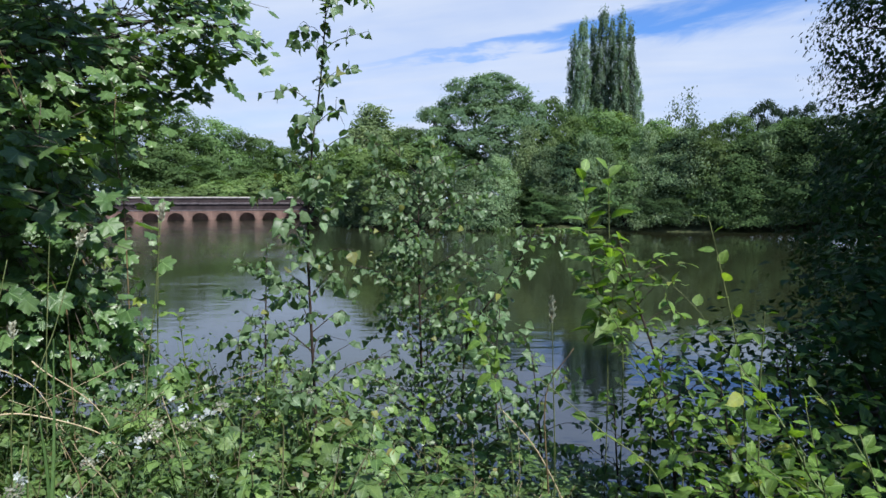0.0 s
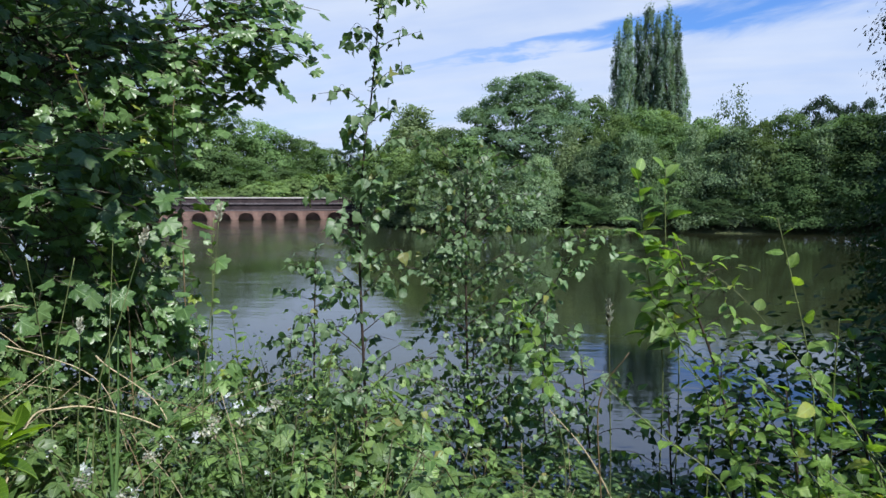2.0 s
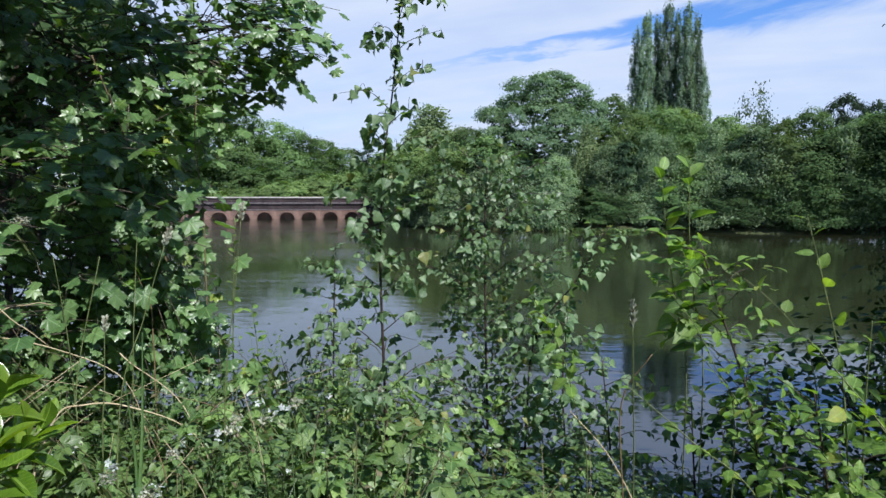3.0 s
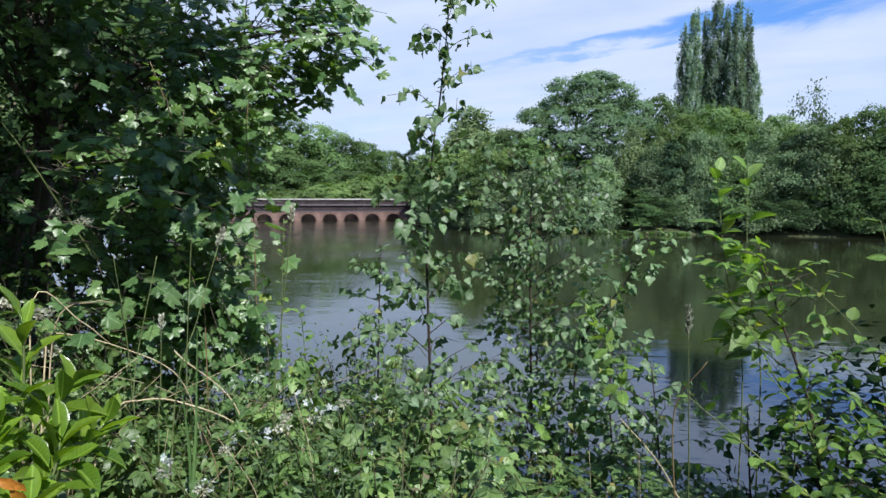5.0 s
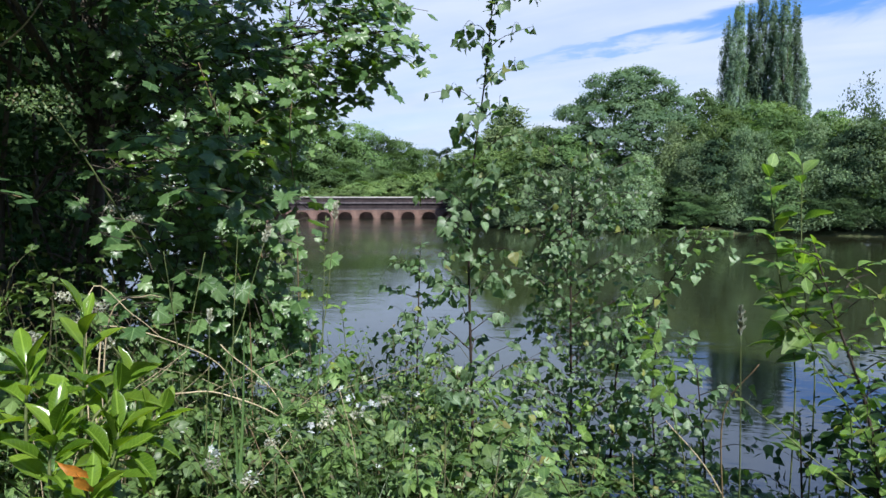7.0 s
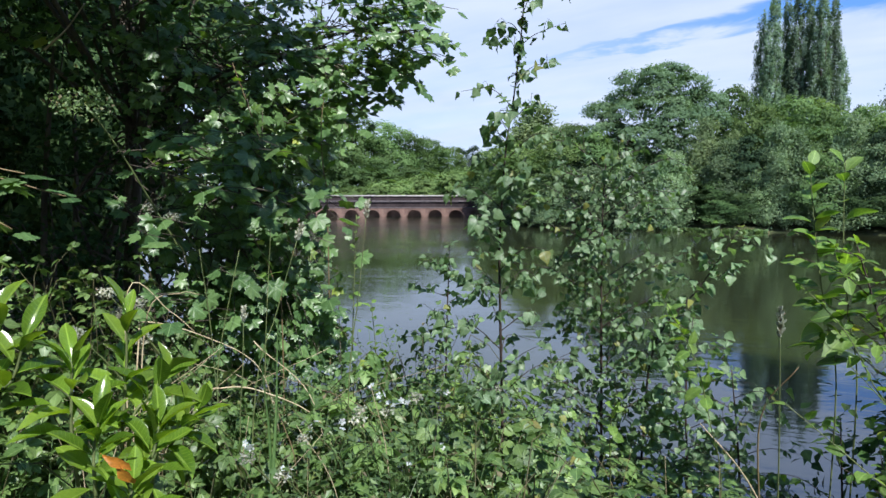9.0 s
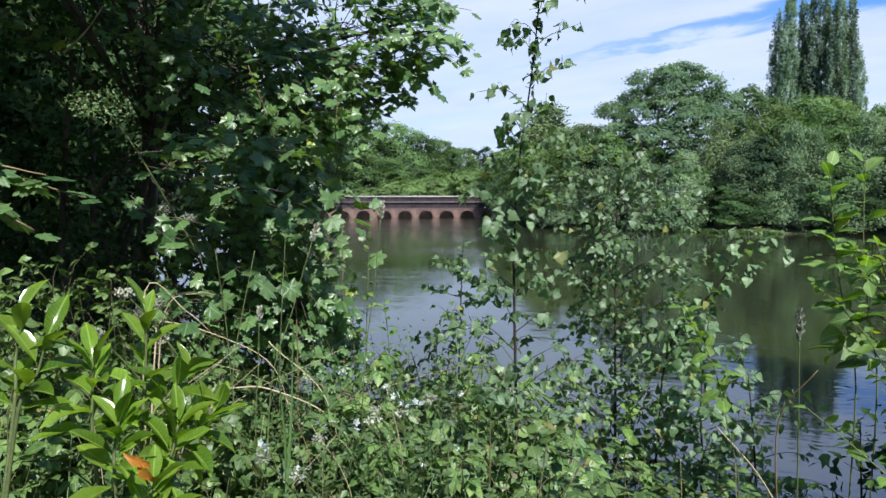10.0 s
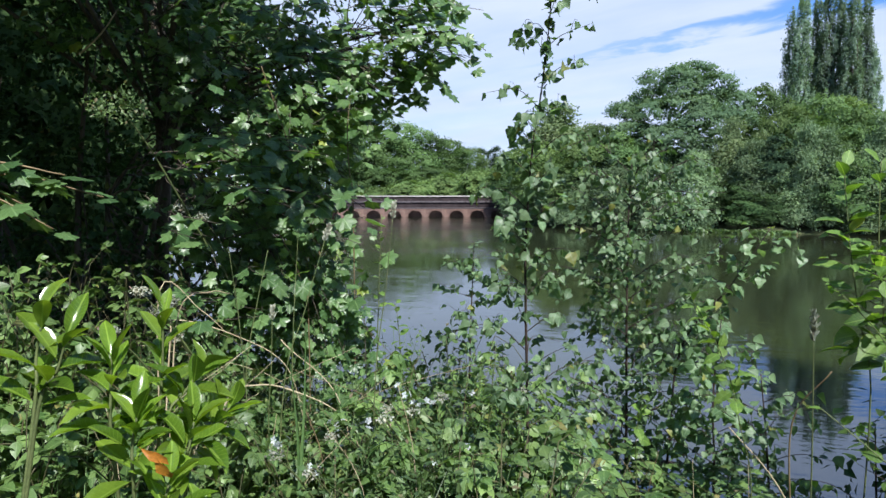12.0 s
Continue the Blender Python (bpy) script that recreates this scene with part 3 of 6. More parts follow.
def inside_lake(x, y):
    """Metres from the shore, positive over water."""
    near = 4.6 + 0.25 * np.sin(x * 0.9) + 0.18 * np.sin(x * 2.3 + 1) + np.clip(x - 3.4, 0, 40) * 0.75 + np.clip(-2.5 - x, 0, 40) * 0.9
    far = np.interp(x, FAR_X, FAR_Y) + 0.5 * np.sin(x * 0.55) * (x > -12)
    return np.minimum(np.minimum(y - near, far - y), np.minimum(x + 66, 33 - x))


def ground_z(x, y):
    s = inside_lake(x, y)
    land = np.where(y < 12, -1.0 + np.clip(-s, 0, 3.0) / 3.0, -1.0 + np.clip(-s, 0, 1.2) * 0.5 + np.clip(-s - 1.2, 0, 30) * 0.03)
    bumps = 0.05 * np.sin(x * 1.7 + y) + 0.04 * np.sin(y * 2.9 - x * 0.6)
    return np.where(s > 0, -1.0 - np.clip(s * 0.4, 0, 2.0), land + bumps * np.clip(-s, 0, 1))


def reach(a, b, step, out):
    core = list(np.arange(a, b + step / 2, step))
    lo, hi, s = core[0], core[-1], step
    left, right = [], []
    while hi < out:
        s *= 1.35
        lo, hi = lo - s, hi + s
        left.append(lo)
        right.append(hi)
    return np.array(left[::-1] + core + right)


gx = np.unique(np.concatenate([reach(-60, 60, 1.5, 2400), np.arange(-8, 8.1, 0.25)]))
gy = np.unique(np.concatenate([reach(-12, 100, 1.5, 2400), np.arange(0.5, 9.1, 0.25)]))
GX, GY = np.meshgrid(gx, gy, indexing="ij")
gi = np.arange(GX.size).reshape(GX.shape)
quad = np.stack([gi[:-1, :-1], gi[1:, :-1], gi[1:, 1:], gi[:-1, 1:]], -1).reshape(-1, 4)
ground = Geo().add(np.stack([GX, GY, ground_z(GX, GY)], -1), np.concatenate([quad[:, [0, 1, 2]], quad[:, [0, 2, 3]]])).mesh("ground", M_GROUND, True)
tagged(new("ground", ground), "dark soil bank with leaf litter sloping to the lake", "ground", kind="structure")

wv = [(-85, 2, WATER_Z), (45, 2, WATER_Z), (45, 90, WATER_Z), (-85, 90, WATER_Z)]
water = Geo().add(wv, [(0, 1, 2), (0, 2, 3)]).mesh("water", M_WATER)
tagged(new("water", water), "dark green lake water with fine ripples reflecting sky", "lake", kind="structure")


# ---- arched reservoir wall ----
def reservoir_wall():
    """x runs along the wall, -y faces the water, z up from the water."""
    wall = root("reservoir_wall", (-25.5, 74.1, WATER_Z), "long low brick wall with a row of arches standing in the lake", "wall")
    wall.rotation_euler = (0, 0, radians(19))
    wall.scale = (1.12, 1.12, 1.0)
    bay, radius, spring, top = 2.47, 0.84, 0.06, 1.12
    x_right = 10.2
    count = 14
    bm = bmesh.new()
    prof = [(-bay / 2, -1.5), (-radius, -1.5), (-radius, spring)]
    prof += [(-radius * math.cos(a), spring + radius * math.sin(a)) for a in np.linspace(0, math.pi, 13)[1:-1]]
    prof += [(radius, spring), (radius, -1.5), (bay / 2, -1.5), (bay / 2, top), (-bay / 2, top)]
    for y in (0.0, 0.7):
        ring = [bm.verts.new((x, y, z)) for x, z in prof]
    bm.verts.ensure_lookup_table()
    n = len(prof)
    for o in (0, n):
        # left pier, right pier, and the spandrels as a strip from the arch to the top
        bm.faces.new([bm.verts[o + i] for i in (0, 1, 2, n - 1)])
        bm.faces.new([bm.verts[o + i] for i in (14, 15, 16, 17)])
        mid = 8
        for i in range(2, mid):
            bm.faces.new([bm.verts[o + i], bm.verts[o + i + 1], bm.verts[o + n - 1]])
        for i in range(mid, 14):
            bm.faces.new([bm.verts[o + i], bm.verts[o + i + 1], bm.verts[o + 17]])
        bm.faces.new([bm.verts[o + mid], bm.verts[o + 17], bm.verts[o + n - 1]])
    for i in range(n):
        j = (i + 1) % n
        bm.faces.new([bm.verts[i], bm.verts[j], bm.verts[n + j], bm.verts[n + i]])
    bmesh.ops.recalc_face_normals(bm, faces=bm.faces)
    bay_mesh = from_bm("arch_bay", bm, M_BRICK)
    ring = bmesh.new()
    steps = np.linspace(0, math.pi, 15)
    for a, b in zip(steps[:-1], steps[1:]):
        a, b = a + 0.012, b - 0.012
        vs = [ring.verts.new((-r * math.cos(t), y, spring + r * math.sin(t))) for y in (-0.035, 0.05) for r, t in ((radius - 0.01, a), (radius + 0.17, a), (radius + 0.17, b), (radius - 0.01, b))]
        for q in ((0, 1, 2, 3), (4, 5, 6, 7), (0, 1, 5, 4), (1, 2, 6, 5), (2, 3, 7, 6), (3, 0, 4, 7)):
            ring.faces.new([vs[i] for i in q])
    bmesh.ops.recalc_face_normals(ring, faces=ring.faces)
    ring_mesh = from_bm("arch_ring", ring, M_BRICK)
    for k in range(count):
        x = x_right - 0.9 - bay * (k + 0.5)
        one = part("arch_bay", bay_mesh, wall)
        one.location = (x, 0, 0)
        part("arch_ring", ring_mesh, one)
    x_left = x_right - 0.9 - bay * count
    bm = bmesh.new()
    box(bm, x_left, x_right - 0.9, 0.95, 1.25, -1.5, top)
    part("back_wall", from_bm("back_wall", bm, M_BRICK), wall, "brick back of the arches")
    bm = bmesh.new()
    box(bm, x_left, x_right - 0.9, 0.16, 0.7, top + 0.004, 2.68, 0.01)
    part("parapet", from_bm("parapet", bm, M_BLUE_BRICK), wall, "dark purple-brown brick parapet")
    bm = bmesh.new()
    box(bm, x_left, x_right - 0.9, -0.05, 0.159, top + 0.004, top + 0.14, 0.02)
    part("string_course", from_bm("string_course", bm, M_LEDGE), wall, "stained stone string course")
    r = np.random.default_rng(4)
    x = x_left
    while x < x_right - 1.0:
        w = min(r.uniform(1.9, 2.5), x_right - 0.92 - x)
        bm = bmesh.new()
        box(bm, x + 0.02, x + w - 0.02, -0.02, 0.158, 1.92 + r.normal(0, 0.01), 2.16 + r.normal(0, 0.012), 0.02)
        part("ledge_slab", from_bm("ledge_slab", bm, M_LEDGE), wall, "weathered stone ledge slab")
        bm = bmesh.new()
        box(bm, x + 0.01, x + w - 0.01, 0.02, 0.85, 2.69, 2.86 + r.normal(0, 0.006), 0.02)
        part("coping_slab", from_bm("coping_slab", bm, M_STONE), wall, "pale grey coping slab")
        x += w
    bm = bmesh.new()
    box(bm, x_right - 0.89, x_right + 0.5, -0.12, 0.9, -1.5, 2.66, 0.03)
    part("end_pier", from_bm("end_pier", bm, M_BLUE_BRICK), wall, "square brick end pier")
    bm = bmesh.new()
    box(bm, x_right - 0.97, x_right + 0.58, -0.2, 0.98, 2.664, 2.9, 0.03)
    part("pier_cap", from_bm("pier_cap", bm, M_STONE), wall, "grey stone pier cap")


reservoir_wall()

# ---- trees round the lake ----
CARD = (np.array([(-0.42, -0.5, 0), (0.55, -0.25, 0.1), (0.0, 0.75, -0.06)], float), np.array([(0, 1, 2)]))


def ball(rng, n):
    return unit(rng.normal(size=(n, 3)))


def clumps(rng, blobs, per, cards, spread, size, flat=0.6, hang=0.0):
    """Leaf cards in clumps on the skins of blobs (x, y, z, rx, ry, rz)."""
    out = []
    every = np.array(blobs, float)
    for i, (bx, by, bz, rx, ry, rz) in enumerate(blobs):
        n = max(4, int(per * (rx * ry + ry * rz + rx * rz) / 3))
        way = ball(rng, n)
        way[:, 2] = np.where(way[:, 2] < -0.5, -way[:, 2], way[:, 2])
        centre = np.array((bx, by, bz)) + way * np.array((rx, ry, rz)) * rng.uniform(0.72, 1.04, (n, 1))
        k = np.repeat(np.arange(n), cards)
        pos = centre[k] + rng.normal(size=(len(k), 3)) * spread * np.array((1, 1, flat))
        # nothing is kept deep inside a neighbouring blob
        deep = np.linalg.norm((pos[:, None] - every[None, :, :3]) / every[None, :, 3:], axis=2)
        deep[:, i] = 9.0
        seen = deep.min(axis=1) > 0.78
        pos, k = pos[seen], k[seen]
        lean = ball(rng, n) * 0.50
        face = unit(way[k] * 0.9 + lean[k] + ball(rng, len(k)) * 0.24 + np.array((0, 0, 0.36)))
        run = ball(rng, len(k)) + np.array((0, 0, -hang))
        out.append(frames_of(pos, np.cross(face, run) if not hang else run, face, size * rng.uniform(0.6, 1.35, len(k))))
    return np.concatenate(out)


def lobes(rng, height, width, low, n, pointed=0.0, fat=0.30):
    """Overlapping blobs that fill a crown of that height and width."""
    out = []
    for i in range(n):
        s = (i + 0.5) / n
        z = low + (height - low) * (0.12 + 0.80 * s)
        wide = width / 2 * (math.sin(math.pi * (0.18 + 0.72 * s)) ** 0.7) * (1 - pointed * s)
        a = i * 2.4 + rng.uniform(-0.5, 0.5)
        r = wide * rng.uniform(0.35, 0.62)
        size = max(0.25, fat * width * (1 - 0.35 * s - 0.45 * pointed * s)) * rng.uniform(0.8, 1.2)
        out.append((r * math.cos(a), r * math.sin(a), z, size, size, size * rng.uniform(0.7, 0.95)))
    top = fat * width * (0.6 - 0.4 * pointed)
    out.append((0, 0, height - top * 0.9, top, top, top))
    out.append((0, 0, low + (height - low) * 0.45, width * 0.30, width * 0.30, (height - low) * 0.36))
    return out


def fray(rng, blobs, n, share):
    """Each blob broken up into smaller ones on its skin."""
    out = []
    for x, y, z, rx, ry, rz in blobs:
        way = ball(rng, n)
        way[:, 2] = np.abs(way[:, 2]) * 1.1 - 0.35
        for w in way:
            k = share * rng.uniform(0.65, 1.35)
            out.append((x + w[0] * rx * 0.72, y + w[1] * ry * 0.72, z + w[2] * rz * 0.8, rx * k, ry * k, rz * k * 1.1))
    return out


def trunk_geo(rng, height, thick, blobs, limbs=7):
    g = Geo()
    line = [(0, 0, -0.3)] + [(rng.normal(0, 0.02) * height, rng.normal(0, 0.02) * height, height * s) for s in (0.25, 0.5, 0.75, 0.92)]
    line = bend(line, 3)
    g.tube(line, thick, thick * 0.15, 7)
    for k in range(min(limbs, len(blobs))):
        b = np.array(blobs[k][:3])
        s = np.clip(b[2] / height - 0.28, 0.12, 0.8)
        p, _ = along(line, [s])
        g.tube(bend([p[0], (p[0] + b) / 2 + np.array((0, 0, -0.04 * height)), b], 3), thick * 0.4, thick * 0.08, 5)
    return g


def far_tree(name, label, category, height, blobs, leaf, per, cards, spread, size, rng, thick=0.2, flat=0.6, hang=0.0, group="trees round the lake"):
    tree = root(name, (0, 0, 0), label, category, group)
    part("trunk", trunk_geo(rng, height * 0.9, thick, blobs).mesh("trunk", M_BARK, True), tree)
    frames = clumps(rng, blobs, per, cards, spread, size, flat, hang)
    part("crown", Geo().scatter(CARD, frames).mesh("crown", leaf), tree)
    return tree


def stand(tree, plants):
    """Plant copies: (bearing, distance, height of the top, width), scaled from a tree 10 m high and 7 m wide."""
    first = tree.location.length < 1e-6
    for i, (b, d, top, wide) in enumerate(plants):
        x, y, _ = spot(b, d)
        z = float(ground_z(np.array(x), np.array(y))) - 0.05
        k = (top - z) / 10.0
        turn = (i * 137.5 + b * 31) % 360
        m = pose(x, y, z, 0, 0, turn) @ Matrix.Diagonal((wide / 7.0, wide / 7.0, k, 1))
        if first:
            tree.matrix_basis = m
            first = False
        else:
            ob = tree.copy()
            scene.collection.objects.link(ob)
            ob.matrix_basis = m
            for c in tree.children:
                cc = c.copy()
                scene.collection.objects.link(cc)
                cc.parent = ob


R = np.random.default_rng(11)
broad = [far_tree("broadleaf_tree", "rounded broadleaf tree in full green leaf", "tree", 10, fray(R, lobes(R, 10, 7, 0.8, 11 + k), 5, 0.6), L_BROAD, 11, 36, 0.32, 0.185, R, 0.2) for k in range(3)]
bright = [far_tree("broadleaf_tree", "light green broadleaf tree in full leaf", "tree", 10, fray(R, lobes(R, 10, 7, 0.6, 12), 5, 0.6), L_BROAD2, 11, 36, 0.32, 0.185, R, 0.2) for k in range(2)]
willow = [far_tree("willow_bush", "grey-green willow leaning over the water's edge", "bush", 10, lobes(R, 10, 7, -0.8, 14, 0.25, 0.27), L_WILLOW, 20, 44, 0.36, 0.18, R, 0.12, 0.8, 0.5) for k in range(3)]
cone = far_tree("lime_tree", "tall domed tree with pale green leaves", "tree", 10, lobes(R, 10, 7, 0.3, 18, 0.70, 0.25), L_PALE, 24, 54, 0.30, 0.18, R, 0.2, 0.9, 0.6)
pine = far_tree("pine_tree", "dark pine standing above the other trees", "tree", 10, lobes(R, 10, 7, 2.5, 8, 0.2, 0.22), L_PINE, 18, 30, 0.3, 0.2, R, 0.2)
spire = far_tree("birch_tree", "slender thin-crowned birch tree", "tree", 10, [(R.normal(0, 0.8), R.normal(0, 0.8), 1.5 + 0.62 * k, 1.5 - 0.085 * k, 1.5 - 0.085 * k, 0.8) for k in range(14)], L_WILLOW, 26, 26, 0.42, 0.17, R, 0.12, 1.0, 1.0)
scrub = [far_tree("scrub_bush", "low yellow-green scrub behind the wall", "bush", 10, lobes(R, 10, 22, -1.0, 18, 0.0, 0.2), L_SCRUB, 4, 34, 0.75, 0.60, R, 0.1) for k in range(2)]

# wood behind the wall
stand(broad[0], [(-27.6, 103, 16.6, 13), (-21.6, 109, 14.6, 13), (-26, 100, 9.3, 11), (-1.2, 55, 7.0, 6.5), (17.3, 57, 8.2, 5)])
stand(broad[1], [(-31, 98, 16.2, 13), (-24.3, 106, 15.9, 13), (-19.2, 114, 13.4, 12), (-22.4, 101, 7.9, 10), (-10.2, 72, 7.4, 8), (14.6, 56, 9.2, 7), (26.2, 54, 8.1, 5.5)])
stand(broad[2], [(-17.2, 120, 12.6, 11), (-18.4, 104, 6.5, 10), (-3.2, 56, 7.8, 6), (10.4, 61, 11.0, 6), (19.6, 56, 8.1, 4.6), (30.4, 58, 7.9, 7)])
stand(bright[0], [(-15.4, 127, 11.6, 10), (-5.2, 54, 6.3, 7), (12.1, 55, 8.4, 5.6), (21.2, 54, 7.2, 5)])
stand(bright[1], [(-8.4, 58, 6.4, 7.5), (-11.2, 80, 7.2, 8), (24, 52.0, 7.1, 5.1), (16.2, 60, 9.4, 6)])
stand(cone, [(-6.7, 75, 12.8, 13), (-3.9, 76, 10.4, 7), (8.2, 51.4, 7.5, 5.2), (10.6, 51.8, 6.5, 3.6), (22.6, 51.4, 5.7, 3.8)])
stand(pine, [(-13.9, 132, 12.6, 5), (-12.7, 134, 13.2, 5), (28.3, 74, 12.4, 4.4), (29.4, 76, 11.9, 3.4), (30.4, 75, 11.6, 3.2), (26.9, 74, 11.0, 2.8), (31.6, 75, 11.9, 3.4), (24.6, 72, 10.0, 2.6), (19.4, 70, 10.4, 2.4)])
stand(spire, [(22.2, 51.5, 9.3, 4.5), (20.4, 55, 7.9, 3.2)])
stand(scrub[0], [(-14.6, 90, 4.6, 3.3), (-18.2, 92, 3.9, 3.5), (-22.5, 90, 2.7, 3.3), (-28, 88, 2.6, 3.3)])
stand(scrub[1], [(-16.4, 94, 4.7, 3.5), (-20.2, 91, 3.6, 3.5), (-12.6, 87, 4.2, 2.4), (-25.2, 92, 2.7, 3.5)])
stand(willow[0], [(9.9, 50.0, 5.8, 4.2), (15.2, 50.5, 6.5, 4.4), (22.6, 51.5, 7.0, 5.3), (-9.6, 58, 4.4, 6), (18.9, 51.0, 7.1, 3.8)])
stand(willow[1], [(12.6, 50.0, 3.7, 4.0), (17.4, 50.5, 3.7, 4.9), (24.8, 52.2, 5.1, 5.9), (-4.8, 51.5, 3.8, 5), (2.4, 49.6, 4.2, 4.6), (28.6, 53.0, 6.9, 4.8)])
stand(willow[2], [(20.2, 51.0, 5.2, 5.0), (-7, 54, 3.8, 5), (5.2, 49, 5.0, 4.6), (-1.6, 50.5, 4.0, 5), (13.8, 50, 6.8, 3.4)])
stand(broad[0], [(8.6, 52, 5.2, 4.0), (16.4, 50.5, 4.8, 4.7), (26.2, 52.5, 5.7, 5.9)])
dark = far_tree("alder_tree", "dark green alder crowding the shore", "tree", 10, lobes(R, 10, 7, -0.4, 13, 0.15, 0.28), L_ALDER, 18, 40, 0.34, 0.18, R, 0.16)
stand(dark, [(30.4, 53.5, 6.8, 7.0), (33.4, 54.5, 5.9, 7.2), (36.4, 55.0, 5.7, 7.2), (39.5, 56.0, 5.1, 6.7), (27.6, 52.8, 6.5, 6.3), (33.5, 54.5, 7.8, 8.3), (37, 55.0, 8.3, 11.6), (31.2, 54.0, 7.8, 6.8), (19.2, 50.6, 3.4, 4.2), (21.6, 50.4, 3.0, 3.8), (24.0, 51.0, 3.8, 4.5), (26.4, 51.4, 4.2, 5.0), (7.0, 49.6, 2.8, 4.0), (9.2, 49.6, 2.9, 4.0), (11.4, 49.9, 3.3, 3.8), (13.6, 50.2, 2.8, 3.6)])
stand(pine, [(11.4, 50, 6.2, 4.4), (21.4, 51.0, 6.5, 4.4), (-2.4, 53, 5.4, 5.0)])

# spreading oak with open layered limbs
oak_blobs = [(-4.2, 0, 8.9, 1.7, 1.5, 0.75), (-2.6, 1, 10.2, 1.6, 1.5, 0.8), (-0.6, -1, 11.4, 1.8, 1.6, 0.9), (1.0, 0.6, 12.0, 1.7, 1.6, 0.85), (2.8, 0, 10.6, 1.8, 1.6, 1.0), (3.8, 0.8, 9.2, 2.0, 1.8, 1.1),
             (-3.6, -1, 7.0, 2.0, 1.8, 0.9), (-1.6, -1.4, 8.4, 2.0, 1.7, 0.9), (0.6, -1.8, 9.0, 2.0, 1.7, 1.0), (1.8, -1.6, 7.2, 2.6, 2.0, 1.3), (4.2, -1, 7.0, 2.2, 2.0, 1.3), (-0.6, -1.8, 6.0, 2.6, 1.8, 1.2), (-4.6, 0, 5.2, 1.6, 1.6, 1.1), (0, 0, 4.0, 4.0, 3.0, 1.6), (-2.4, -0.5, 5.6, 2.2, 1.8, 1.5), (1.0, -1.0, 5.6, 2.6, 2.0, 1.5), (-2.0, -0.6, 8.4, 1.8, 1.5, 1.2), (2.4, -0.8, 9.0, 2.0, 1.6, 1.3), (0.2, -0.6, 10.2, 1.8, 1.5, 1.1)]
oak = far_tree("oak_tree", "spreading oak with open layered branches", "tree", 13, fray(R, oak_blobs, 7, 0.58), L_OAK, 19, 42, 0.30, 0.17, R, 0.34, 0.5)
ox, oy, _ = spot(3.6, 58)
oak.matrix_basis = pose(ox, oy, 0.6, 0, 0, -4)


def poplar(seed):
    r = np.random.default_rng(seed)
    blobs = []
    for k in range(46):
        s = (k + 0.5) / 46
        w = 1.7 * (math.sin(math.pi * (0.14 + 0.84 * s ** 1.1)) ** 0.6)
        a, q = k * 2.4, w * r.uniform(0.25, 0.75)
        blobs.append((q * math.cos(a), q * math.sin(a), 1.5 + 24.6 * s, 0.5 * w ** 0.5, 0.5 * w ** 0.5, r.uniform(1.3, 2.1) * (1.15 - 0.6 * s)))
    tree = root("poplar_tree", (0, 0, 0), "tall narrow poplar with silvery green upright branches", "tree", "row of poplars")
    part("trunk", trunk_geo(r, 24, 0.35, blobs[::4], 11).mesh("trunk", M_BARK, True), tree)
    part("crown", Geo().scatter(CARD, clumps(r, blobs, 22, 34, 0.15, 0.20, 3.2, 0.0)).mesh("crown", L_POPLAR), tree)
    return tree


for k, (b, d, top, wide) in enumerate(((12.3, 86, 24.0, 0.72), (13.1, 84, 25.4, 0.80), (14.1, 87, 25.6, 0.72), (14.9, 85, 26.8, 0.82), (15.7, 87, 25.8, 0.66), (16.5, 84, 26.0, 0.82), (17.3, 85, 24.6, 0.74), (18.0, 85, 18.0, 0.7))):
    px, py, _ = spot(b, d)
    poplar(30 + k).matrix_basis = pose(px, py, 0.4, 0, 0, k * 77) @ Matrix.Diagonal((wide, wide, top / 26.6, 1))

# ---- plants on the near bank ----
def on_ground(b, d):
    p = spot(b, d)
    p[2] = float(ground_z(p[0], p[1]))
    return p


def spray(rng, line, count, size, hang=0.3, start=0.1, up=(0, 0, 1), alternate=True, tilt=0.35, least=0.65, most=1.25):
    """Frames of leaves along a twig."""
    s = np.sort(rng.uniform(start, 1.0, count))
    s[-1] = 1.0
    p, w = along(line, s)
    side = unit(np.cross(w, np.array((0, 0, 1.0)) + 1e-3))
    sign = np.where(np.arange(count) % 2 == 0, 1, -1)[:, None] if alternate else np.sign(rng.normal(size=(count, 1)))
    way = unit(side * sign * rng.uniform(0.5, 1.1, (count, 1)) + w * rng.uniform(0.2, 0.9, (count, 1)) + rng.normal(size=(count, 3)) * 0.3 - np.array((0, 0, hang)))
    face = unit(np.asarray(up, float) + rng.normal(size=(count, 3)) * tilt)
    return frames_of(p, way, face, size * rng.uniform(least, most, count))


